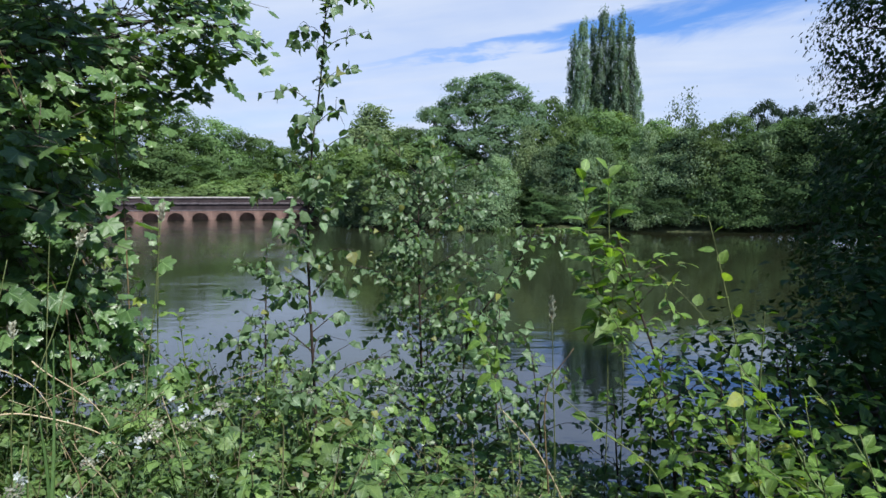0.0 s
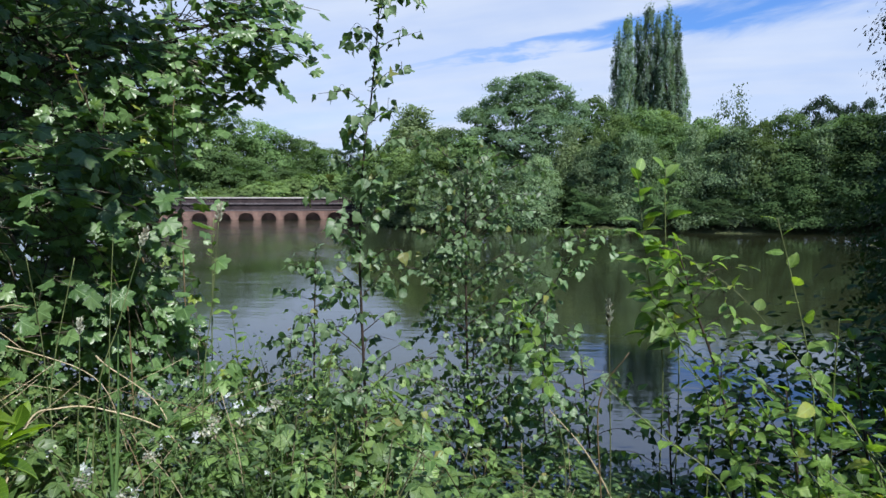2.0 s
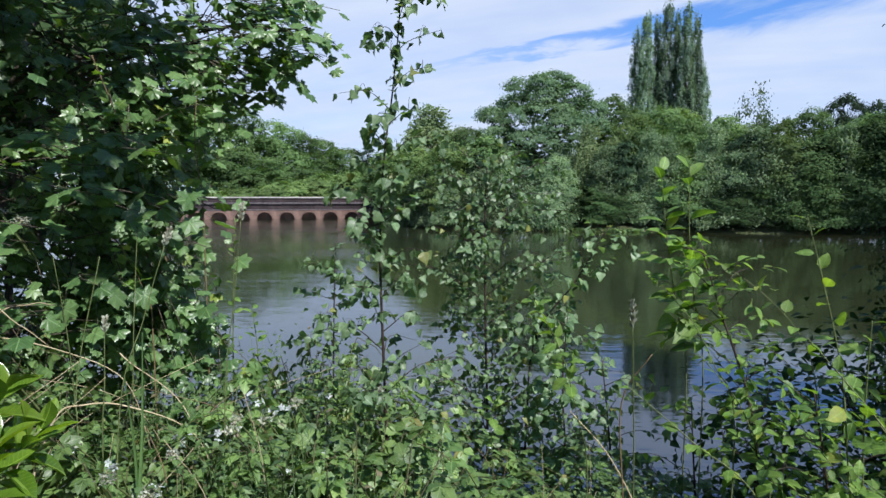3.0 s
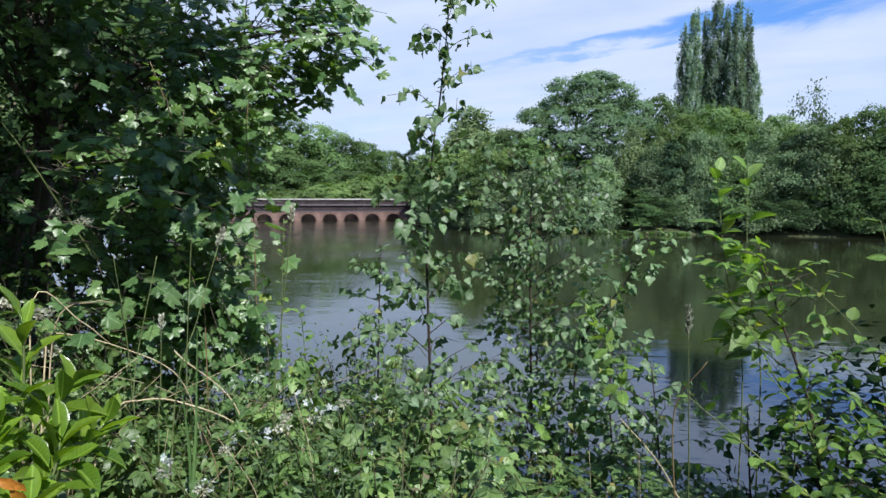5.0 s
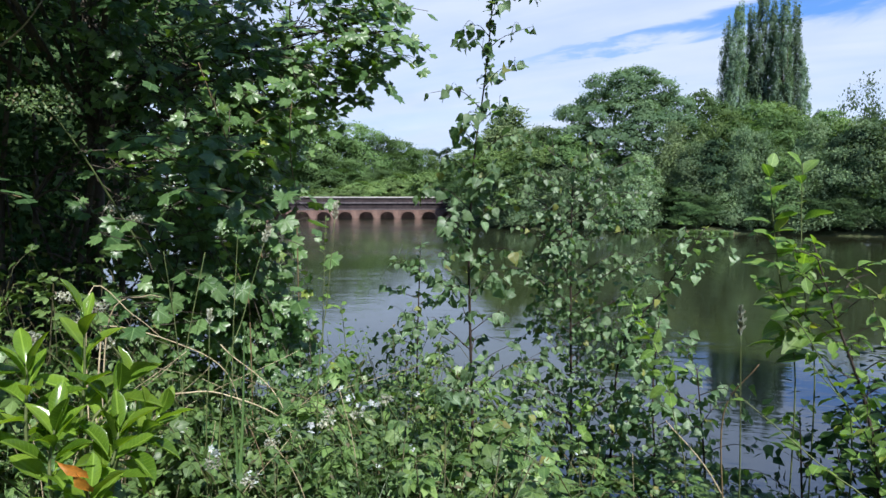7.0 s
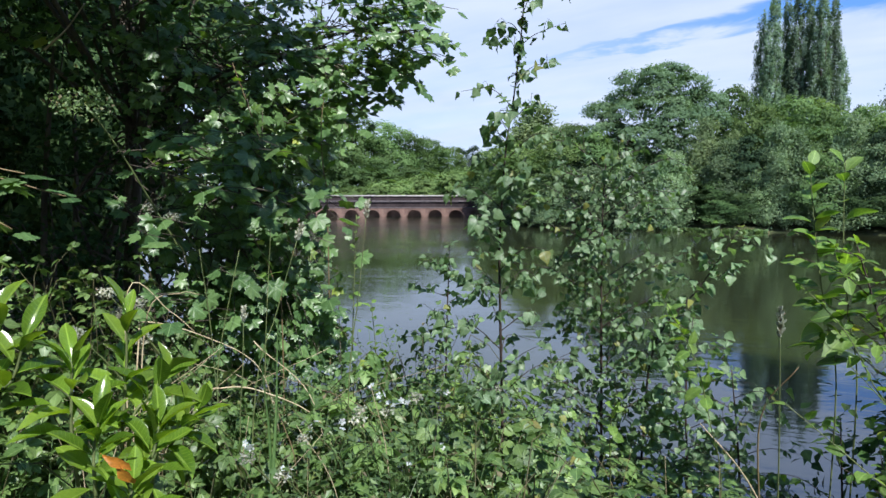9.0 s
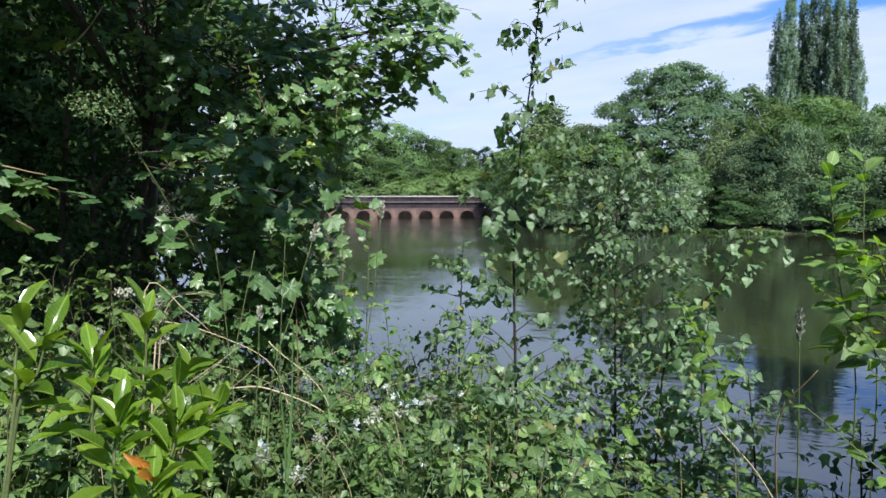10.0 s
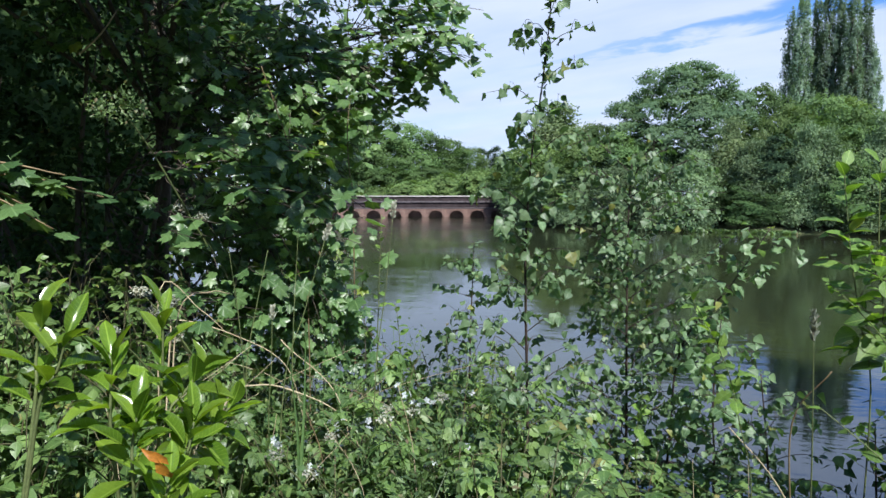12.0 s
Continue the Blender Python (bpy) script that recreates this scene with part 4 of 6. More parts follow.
def sapling(name, label, category, stem_points, branches, rng, shapes, meshes, leafmat, size, hang, stem_r=0.010, stem_mat=None, branch_len=(0.5, 0.16), per_m=34, rise=0.5, low=0.12, leaf_name="leaf", pieces=300, group="", droop=0.12, twigs=12, tilt=0.35):
    """A young tree: one leader, side branches that shorten to the top, leaves along all of them."""
    base = np.asarray(stem_points[0], float)
    tree = root(name, base, label, category, group)
    facing, tilt = ((0.2, -0.5, 0.6), 0.5) if hang > 0.4 else ((0, 0, 1), tilt)
    line = bend(np.asarray(stem_points) - base, 6)
    g = Geo().tube(line, stem_r, stem_r * 0.25, 6)
    frames = []
    for k in range(branches):
        s = low + (0.97 - low) * (k + rng.uniform(0, 0.8)) / branches
        p, w = along(line, [s])
        ln = (branch_len[0] + (branch_len[1] - branch_len[0]) * s) * rng.uniform(0.6, 1.2)
        a = k * 2.4 + rng.uniform(-0.4, 0.4)
        out = np.array((math.cos(a), math.sin(a) * 0.8, 0))
        mid = p[0] + out * ln * 0.55 + np.array((0, 0, rise * ln * 0.75))
        end = p[0] + out * ln + np.array((0, 0, rise * ln - droop * ln)) + rng.normal(size=3) * 0.04
        tw = bend([p[0], mid, end], 4)
        g.tube(tw, stem_r * 0.38 * (1.1 - 0.5 * s), stem_r * 0.1, 4)
        n = max(3, int(per_m * ln))
        frames.append(spray(rng, tw, n, size, hang, 0.12, facing, tilt=tilt))
        for j in range(int(ln * twigs)):
            q, _ = along(tw, [rng.uniform(0.25, 0.85)])
            e = q[0] + unit(rng.normal(size=3) + out * 0.6)[0:3] * ln * rng.uniform(0.2, 0.42)
            t2 = bend([q[0], (q[0] + e) / 2 + np.array((0, 0, 0.02)), e], 3)
            g.tube(t2, stem_r * 0.16, stem_r * 0.07, 4)
            frames.append(spray(rng, t2, max(3, int(per_m * ln * 0.35)), size, hang, 0.15, facing, tilt=tilt))
    frames.append(spray(rng, line[int(len(line) * 0.35):], int(per_m * 0.5 * np.linalg.norm(line[-1])), size, hang, 0.0, facing))
    frames = np.concatenate(frames)
    frames = frames[rng.permutation(len(frames))]
    part("stem", g.mesh("stem", stem_mat or M_TWIG, True), tree)
    foliage(tree, leaf_name, shapes, meshes, leafmat, frames, rng, pieces)
    return tree


def shoot(name, label, points, count, size, rng, mat=None, thick=0.0036, start=0.12, lean=0.9, shapes=None, category="shoot"):
    """One upright stem with alternate leaves that face the light."""
    base = np.asarray(points[0], float)
    plant = root(name, base, label, category, "shoots on the bank")
    line = bend(np.asarray(points) - base, 6)
    foot = np.array((base[0] * 1.03, base[1] * 1.03, float(ground_z(base[0] * 1.03, base[1] * 1.03)) - 0.03)) - base
    low = bend([foot, foot * np.array((0.35, 0.35, 0.5)), *line[::3], line[-1]], 4)
    part("stem", Geo().tube(low, thick * 0.8, thick * 0.3, 6).mesh("stem", mat or M_GREEN_STEM, True), plant)
    count = int(count * 1.5)
    s = np.linspace(start, 1.0, count)
    p, w = along(line, s)
    e1 = unit(np.cross(w, (0.15, 1.0, 0.1)))
    e2 = np.cross(w, e1)
    turn = (np.arange(count) * 2.7 + rng.uniform(0, 6))[:, None]
    way = unit((e1 * np.cos(turn) + e2 * np.sin(turn) * 0.8) * lean + w * np.linspace(0.25, 0.9, count)[:, None] + rng.normal(size=(count, 3)) * 0.28 - np.array((0, 0, 0.22)))
    face = unit(np.array((0.10, -0.25, 0.95)) + rng.normal(size=(count, 3)) * 0.32)
    leaf_parts(plant, "leaf", shapes or LM_OVAL, frames_of(p, way, face, size * rng.uniform(0.75, 1.15, count) * np.linspace(1.1, 0.55, count)), rng)
    return plant


R = np.random.default_rng(5)
BANK = "saplings on the bank"
# slender birch, bent a little near its top
sapling("birch_sapling", "slender birch sapling with small drooping diamond leaves", "sapling",
        [on_ground(-12.2, 2.1), spot(-12.5, 2.03, 0.70), spot(-12.9, 2.0, 1.2), spot(-13.0, 2.0, 1.45), spot(-12.5, 2.0, 1.75), spot(-11.7, 2.0, 1.95), spot(-11.0, 2.0, 2.2), spot(-10.7, 2.0, 2.5)],
        50, R, BIRCH, LM_BIRCH, L_BIRCH, 0.046, 0.75, 0.006, None, (0.27, 0.12), 66, 0.55, 0.12, "leaf", 300, BANK, 0.12, 12)
# denser, shorter birch with a wide head
sapling("birch_sapling", "bushy birch sapling with a broad head of leaves", "sapling",
        [on_ground(-2.0, 3.25), spot(-2.0, 3.15, 0.3), spot(-2.3, 3.12, 1.0), spot(-2.4, 3.1, 1.5), spot(-2.2, 3.1, 1.80)],
        60, R, BIRCH, LM_BIRCH, L_BIRCH, 0.048, 0.6, 0.010, None, (0.34, 0.44), 42, 0.5, 0.16, "leaf", 300, BANK, 0.12, 14)
# low birch between them and the sycamore
sapling("birch_sapling", "small dark-stemmed birch sapling", "sapling",
        [on_ground(-17.2, 3.1), spot(-17.2, 3.0, 0.7), spot(-16.8, 3.0, 1.38)],
        30, R, BIRCH, LM_BIRCH, L_BIRCH, 0.052, 0.7, 0.008, None, (0.26, 0.20), 46, 0.25, 0.22, "leaf", 300, BANK)
# leaning birch beside the bushy one, its tip bent over
sapling("birch_sapling", "leaning birch sapling with dark hanging leaves", "sapling",
        [on_ground(1.5, 3.3), spot(1.8, 3.15, 0.35), spot(2.6, 3.12, 0.86), spot(6.3, 3.11, 1.17), spot(9.3, 3.11, 1.46)],
        36, R, BIRCH, LM_BIRCH, L_BIRCH, 0.062, 0.6, 0.008, None, (0.40, 0.16), 34, 0.35, 0.10, "leaf", 300, BANK)
sapling("birch_sapling", "leafy young birch leaning to the lake", "sapling",
        [on_ground(6.0, 3.1), spot(5.6, 2.95, 0.3), spot(5.2, 2.9, 0.7), spot(5.6, 2.9, 1.05)],
        34, R, BIRCH, LM_BIRCH, L_BIRCH, 0.060, 0.6, 0.008, None, (0.40, 0.22), 36, 0.35, 0.08, "leaf", 300, BANK)
sapling("birch_sapling", "low leafy birch at the water's edge", "sapling",
        [on_ground(10.5, 3.0), spot(10.0, 2.85, 0.25), spot(9.4, 2.8, 0.6), spot(8.8, 2.8, 0.85)],
        20, R, BIRCH, LM_BIRCH, L_BIRCH, 0.056, 0.6, 0.008, None, (0.36, 0.24), 34, 0.35, 0.08, "leaf", 300, BANK)
# sallow with upright shoots, dark and dense below
sapling("sallow_sapling", "sallow sapling with oval yellow-green leaves", "sapling",
        [on_ground(22.8, 2.4), spot(22.3, 2.22, 0.6), spot(21.1, 2.2, 0.93), spot(18.6, 2.2, 1.22), spot(16.8, 2.2, 1.45)],
        42, R, OVAL, LM_OVAL, L_SALLOW, 0.046, 0.1, 0.008, None, (0.34, 0.16), 36, 0.55, 0.10, "leaf", 300, BANK, 0.05, 10, 0.2)
sapling("sallow_sapling", "low sallow bush with oval leaves", "sapling",
        [on_ground(29, 2.1), spot(28, 2.0, 0.5), spot(27.0, 1.95, 0.8), spot(25.8, 1.95, 1.05)],
        44, R, OVAL, LM_OVAL, L_SALLOW, 0.046, 0.1, 0.007, M_TWIG, (0.40, 0.2), 36, 0.4, 0.10, "leaf", 300, BANK, 0.05, 10, 0.2)
sapling("sallow_sapling", "dark sallow bush over the water", "sapling",
        [on_ground(18.0, 2.5), spot(17.5, 2.4, 0.3), spot(17.0, 2.35, 0.6), spot(16.6, 2.35, 0.85)],
        13, R, OVAL, LM_OVAL, L_SALLOW, 0.044, 0.15, 0.007, M_TWIG, (0.36, 0.22), 30, 0.35, 0.08, "leaf", 300, BANK, 0.05, 10, 0.2)
sapling("sallow_sapling", "bright sallow bush close to the path", "sapling",
        [on_ground(36, 1.75), spot(35, 1.7, 0.45), spot(33.5, 1.7, 0.75), spot(32.5, 1.7, 0.95)],
        13, R, OVAL, LM_OVAL, L_SALLOW, 0.052, 0.05, 0.008, M_GREEN_STEM, (0.36, 0.2), 32, 0.35, 0.12, "leaf", 300, BANK, 0.05, 10, 0.2)
sapling("sallow_sapling", "bushy sallow behind the path edge", "sapling",
        [on_ground(34, 2.3), spot(33, 2.25, 0.5), spot(31.5, 2.2, 0.9), spot(30.5, 2.2, 1.2)],
        40, R, OVAL, LM_OVAL, L_SALLOW, 0.046, 0.05, 0.007, M_TWIG, (0.38, 0.2), 36, 0.35, 0.12, "leaf", 300, BANK, 0.05, 10, 0.2)
# single shoots with large pale leaves
SALLOW = "sallow_shoot"
shoot(SALLOW, "arching sallow shoot with round yellow-green leaves", [spot(27.0, 2.15, 0.75), spot(25.2, 2.2, 1.13), spot(19.3, 2.2, 1.36), spot(12.6, 2.2, 1.48)], 13, 0.066, R, None, 0.003, 0.1, 0.9, LM_LIME)
shoot(SALLOW, "upright sallow shoot with pale oval leaves", [spot(28.6, 1.6, 0.8), spot(27.5, 1.6, 1.16), spot(26.0, 1.6, 1.37), spot(24.4, 1.6, 1.55)], 12, 0.070, R, None, 0.003, 0.1, 0.9, LM_LIME)
shoot(SALLOW, "arching sallow shoot with large lime leaves", [spot(24.5, 1.25, 0.78), spot(21.0, 1.2, 1.04), spot(16.2, 1.15, 1.14), spot(9.9, 1.15, 1.24)], 10, 0.054, R, None, 0.0026, 0.1, 0.9, LM_LIME)
shoot(SALLOW, "leaning sallow shoot with lime leaves", [spot(35.0, 1.45, 0.9), spot(31.0, 1.45, 1.10), spot(28.0, 1.5, 1.19), spot(24.8, 1.55, 1.28)], 15, 0.066, R, None, 0.003, 0.05, 0.9, LM_LIME)
shoot(SALLOW, "upright sallow shoot with small top leaves", [spot(29.4, 1.62, 0.75), spot(29.0, 1.6, 1.10), spot(29.1, 1.6, 1.32)], 9, 0.055, R)
shoot(SALLOW, "tall sallow shoot with grey-green leaves", [spot(17.4, 2.22, 1.0), spot(16.0, 2.2, 1.4), spot(15.7, 2.2, 1.70)], 15, 0.118, R, M_GREEN_STEM)
shoot(SALLOW, "tall sallow shoot with grey-green leaves", [spot(16.0, 2.22, 1.0), spot(14.2, 2.2, 1.4), spot(13.3, 2.2, 1.69)], 15, 0.118, R, M_GREEN_STEM)
shoot(SALLOW, "thin sallow shoot tipped with young leaves", [spot(20.0, 2.1, 0.9), spot(16.5, 2.1, 1.18), spot(12.6, 2.1, 1.34)], 9, 0.055, R, M_GREEN_STEM)
shoot(SALLOW, "leafy sallow shoot leaning over the water", [spot(23.0, 2.0, 0.7), spot(20.5, 2.0, 0.95), spot(16.5, 2.0, 1.12)], 10, 0.065, R)
shoot(SALLOW, "low sallow shoot with toothed lime leaves", [spot(38.0, 1.4, 0.7), spot(35.0, 1.45, 0.95), spot(30.0, 1.5, 1.12)], 10, 0.064, R, None, 0.0028, 0.1, 0.9, LM_LIME)
shoot(SALLOW, "low upright sallow shoot with lime leaves", [spot(37.0, 1.4, 0.75), spot(34.0, 1.42, 1.0), spot(32.5, 1.45, 1.15)], 9, 0.062, R, None, 0.0028, 0.1, 0.9, LM_LIME)
shoot(SALLOW, "low sallow shoot with pale lime leaves", [spot(40.0, 1.4, 0.8), spot(38.0, 1.4, 1.0), spot(36.3, 1.4, 1.13)], 8, 0.060, R, None, 0.0028, 0.1, 0.9, LM_LIME)
shoot(SALLOW, "bright sallow shoot leaning out from the path edge", [spot(39.0, 1.5, 0.92), spot(36.0, 1.5, 1.08), spot(32.4, 1.5, 1.20)], 10, 0.056, R, None, 0.0026, 0.05, 0.9, LM_LIME)
shoot(SALLOW, "low arching sallow shoot with bright leaves", [spot(38.5, 1.35, 0.84), spot(34.0, 1.35, 0.97), spot(28.5, 1.38, 1.05)], 12, 0.054, R, None, 0.0026, 0.05, 0.9, LM_LIME)
shoot(SALLOW, "long arching sallow shoot over the dark bush", [spot(34.0, 1.5, 0.74), spot(29.0, 1.5, 0.94), spot(23.0, 1.52, 1.14)], 13, 0.052, R, None, 0.0026, 0.05, 0.9, LM_LIME)
shoot("hazel_shoot", "young shoot with broad bright green leaves", [spot(7.0, 1.75, 0.8), spot(4.5, 1.65, 1.15), spot(1.0, 1.6, 1.35)], 15, 0.060, R, M_GREEN_STEM, 0.0026, 0.45, 0.9, LM_LIME)
shoot("hazel_shoot", "low shoot with broad bright green leaves", [spot(-1.8, 2.3, 0.5), spot(-2.0, 2.25, 0.72), spot(-1.6, 2.2, 0.88)], 7, 0.075, R, M_GREEN_STEM, 0.003, 0.55, 0.9, LM_LIME)
# pale feathery stems that scramble up through the brambles
LM_SLIM = leaf_meshes("slim_leaf", [blade(0.20, [(0.2, 0.7), (0.5, 1.0), (0.8, 0.6)], 0.2, 0.2 + 0.2 * k, 0.0, 0.04) for k in range(2)], L_LIME)
for k in range(7):
    b0, d0 = -18.6 + 0.45 * k + R.normal(0, 0.3), 2.0 + R.normal(0, 0.06)
    shoot("bedstraw_stem", "pale green bedstraw stem with narrow whorled leaves", [spot(b0, d0, 0.45), spot(b0 + R.normal(0, 0.5), d0, 0.72), spot(b0 + R.normal(0, 1.0), d0, R.uniform(0.92, 1.12))], 26, 0.042, R, None, 0.0022, 0.0, 1.1, LM_SLIM, "weeds")
YOUNG = "sycamore_shoot"
shoot(YOUNG, "upright sycamore shoot with yellow-green young leaves", [spot(-31.5, 2.75, 1.25), spot(-33.5, 2.7, 1.7), spot(-36.4, 2.65, 2.12)], 14, 0.075, R, M_RED_STEM, 0.005, 0.3, 0.9, LM_YOUNG)
shoot(YOUNG, "sycamore shoot with yellow-green young leaves", [spot(-28.5, 2.75, 1.55), spot(-29.0, 2.7, 1.85), spot(-28.6, 2.7, 2.05)], 8, 0.07, R, M_RED_STEM, 0.004, 0.3, 0.9, LM_YOUNG)
shoot(YOUNG, "hanging sycamore shoot with yellowing leaves", [spot(-33.0, 2.5, 1.15), spot(-34.0, 2.45, 1.32), spot(-35.4, 2.42, 1.45)], 6, 0.07, R, M_RED_STEM, 0.004, 0.4, 0.9, LM_YOUNG)
shoot("hazel_shoot", "slim shoot with narrow leaves by the sycamore", [spot(-26.2, 2.72, 0.5), spot(-26.4, 2.7, 0.92), spot(-25.9, 2.7, 1.50)], 16, 0.05, R, None, 0.005, 0.25, 0.9)
shoot("hazel_shoot", "leafy shoot beside the brambles", [spot(-24.0, 2.7, 0.5), spot(-24.2, 2.7, 0.9), spot(-24.6, 2.7, 1.12)], 14, 0.075, R, M_GREEN_STEM, 0.004, 0.3)


# ---- brambles ----
def flower(rng, g, p, size):
    """Five white petals round a point."""
    n = unit(np.array((0, -0.5, 0.8)) + rng.normal(size=3) * 0.4)
    a = unit(np.cross(n, (1, 0.2, 0)))
    b = np.cross(n, a)
    for k in range(5):
        t = k * 2 * math.pi / 5
        o, s = a * math.cos(t) + b * math.sin(t), a * -math.sin(t) + b * math.cos(t)
        q = [p, p + size * (0.6 * o + 0.35 * s) + n * size * 0.15, p + size * o + n * size * 0.1, p + size * (0.6 * o - 0.35 * s) + n * size * 0.15]
        g.add(q, [(0, 1, 2), (0, 2, 3)])


def flower_mesh(seed):
    g = Geo()
    flower(np.random.default_rng(seed), g, np.zeros(3), 0.0135)
    return g.mesh("flower", M_PETAL)


FLOWERS = [flower_mesh(k) for k in range(3)]


def bramble(seed, canes, leaves, single, flowers, tall=1.0, leaf=0.080):
    """A clump one metre high, or taller, with canes that arch over and compound leaves."""
    r = np.random.default_rng(seed)
    tree = root("bramble", (0, 0, 0), "bramble clump with arching canes and toothed green leaves" + (" and white flowers" if flowers else ""), "bramble", "brambles on the bank")
    frames, tips, rods = [], [], []
    for k in range(canes):
        a = k * 2.4 + r.uniform(-0.4, 0.4)
        out = np.array((math.cos(a), math.sin(a), 0))
        ln, high = r.uniform(0.30, 0.55), r.uniform(0.75, 1.0) * tall
        line = bend([(0, 0, -0.05), out * ln * 0.25 + np.array((0, 0, high * 0.6)), out * ln * 0.65 + np.array((0, 0, high * 0.96)), out * ln * 1.1 + np.array((0, 0, high * 0.82))], 4)
        rods.append(part("cane", Geo().tube(line[::2], 0.0030, 0.0013, 4).mesh("cane", M_CANE, True), tree))
        frames.append(spray(r, line, leaves // canes, leaf, 0.06, 0.28, (0.05, -0.12, 1), True, 0.22, 0.45, 1.4))
        tips.append(line[-4])
    if single:
        for rod, some in zip(rods, frames):
            leaf_parts(rod, "leaf", LM_BRAMBLE, some, r)
    else:
        frames = np.concatenate(frames)
        gg = Geo()
        kind = r.integers(3, size=len(frames))
        for k in range(3):
            gg.scatter(BRAMBLE_LOW[k], frames[kind == k])
        part("leaves", gg.mesh("leaves", L_BRAMBLE, True), tree, kind="stuff")
    if flowers:
        for t in tips[:1]:
            for j in range(4):
                ob = part("flower", FLOWERS[j % 3], tree, "white bramble flower")
                ob.location = t + np.array((0, 0, 0.06)) + r.normal(size=3) * 0.028
                ob.rotation_euler = (r.normal(0, 0.4), r.normal(0, 0.4), r.uniform(0, 6))
    return tree


HEDGE_B = [-64, -50, -40, -33, -30, -24, -18, -14, -11, -6, 0, 10, 22, 34, 46]
HEDGE_E = [-8, -11, -15.5, -15.5, -14.5, -13, -12.5, -13.5, -17.5, -21, -22.5, -22.5, -22, -21, -20]


def hedge_top(b, d):
    """Height of the bramble's top at a bearing and distance."""
    el = np.interp(b, HEDGE_B, HEDGE_E) - max(0.0, 2.5 - d) * 9.0
    return 1.6 + d * math.tan(radians(el))


R = np.random.default_rng(21)
near_kinds = [bramble(k, 7, 63, True, k == 1) for k in range(3)]
far_kinds = [bramble(10 + k, 9, 153, False, k == 1) for k in range(4)]
used = set()
for d, step in ((1.35, 6.5), (1.62, 5.0), (1.95, 4.6), (2.3, 4.4), (2.7, 4.2), (3.1, 4.4)):
    b = -66 + R.uniform(0, 3)
    while b < 46:
        bb, dd = b + R.normal(0, 1.0), d + R.normal(0, 0.09)
        b += step
        if (d > 2.6 and bb > -9) or (d < 1.8 and bb < -36):
            continue
        base = on_ground(bb, dd)
        tall = hedge_top(bb, dd) * R.uniform(0.86, 1.06) - base[2]
        if tall < 0.25:
            continue
        kinds = near_kinds if d < 1.8 else far_kinds
        pick = kinds[int(R.integers(len(kinds)))]
        m = pose(*base, R.normal(0, 6), R.normal(0, 6), R.uniform(0, 360)) @ Matrix.Diagonal((0.95, 0.95, tall, 1))
        if pick not in used:
            used.add(pick)
            pick.matrix_basis = m
        else:
            c = copy_thing(pick, Matrix.Identity(4))
            c.matrix_basis = m


tall_kinds = [bramble(30 + k, 11, 319, False, False, 1.6, 0.062) for k in range(2)]
for bb, dd, top in ((-57, 2.5, 1.50), (-53, 2.65, 1.48), (-50, 2.5, 1.42), (-47, 2.7, 1.48), (-44, 2.75, 1.50), (-60, 2.7, 1.5), (-55, 2.2, 1.25), (-51, 2.15, 1.22), (-47, 2.2, 1.25), (-44.5, 2.25, 1.12), (-59, 2.1, 1.2)):
    base = on_ground(bb, dd)
    m = pose(*base, R.normal(0, 5), R.normal(0, 5), R.uniform(0, 360)) @ Matrix.Diagonal((0.85, 0.85, (top - base[2]) / 1.6, 1))
    pick = tall_kinds[int(R.integers(len(tall_kinds)))]
    if pick not in used:
        used.add(pick)
        pick.matrix_basis = m
        tagged(pick, "tall bramble bush with arching canes under the sycamore")
    else:
        copy_thing(pick, Matrix.Identity(4)).matrix_basis = m


# ---- sycamore ----
def crown_sprays(rng, zones, base, hub, size, leaves, g):
    """Twigs that run out from the hub through ellipsoid zones: (centre, radii, twigs)."""
    frames = []
    for c, rad, n in zones:
        c, rad = np.asarray(c) - base, np.asarray(rad)
        limb = bend([hub, (hub + c) / 2 + np.array((0, 0, 0.10)), c], 4)
        g.tube(limb, 0.014, 0.004, 5)
        for k in range(n):
            p = c + ball(rng, 1)[0] * rad * rng.uniform(0.25, 1.0) ** 0.5
            w = unit(p - hub + rng.normal(size=3) * 0.7 + np.array((0, 0, -0.25)))
            ln = rng.uniform(0.16, 0.34)
            start = p - w * ln
            q, _ = along(limb, [rng.uniform(0.55, 1.0)])
            tw = bend([start, p, p + w * ln * 0.5 - np.array((0, 0, 0.05))], 3)
            g.tube(tw, 0.0022, 0.0011, 4)
            if k % 3 == 0:
                g.tube(bend([q[0], (q[0] + start) / 2 + rng.normal(size=3) * 0.04, start], 3), 0.0034, 0.0022, 4)
            frames.append(spray(rng, tw, leaves, size, 0.45, 0.0, (0.35, -0.55, 0.75), True, 0.42))
    return np.concatenate(frames)


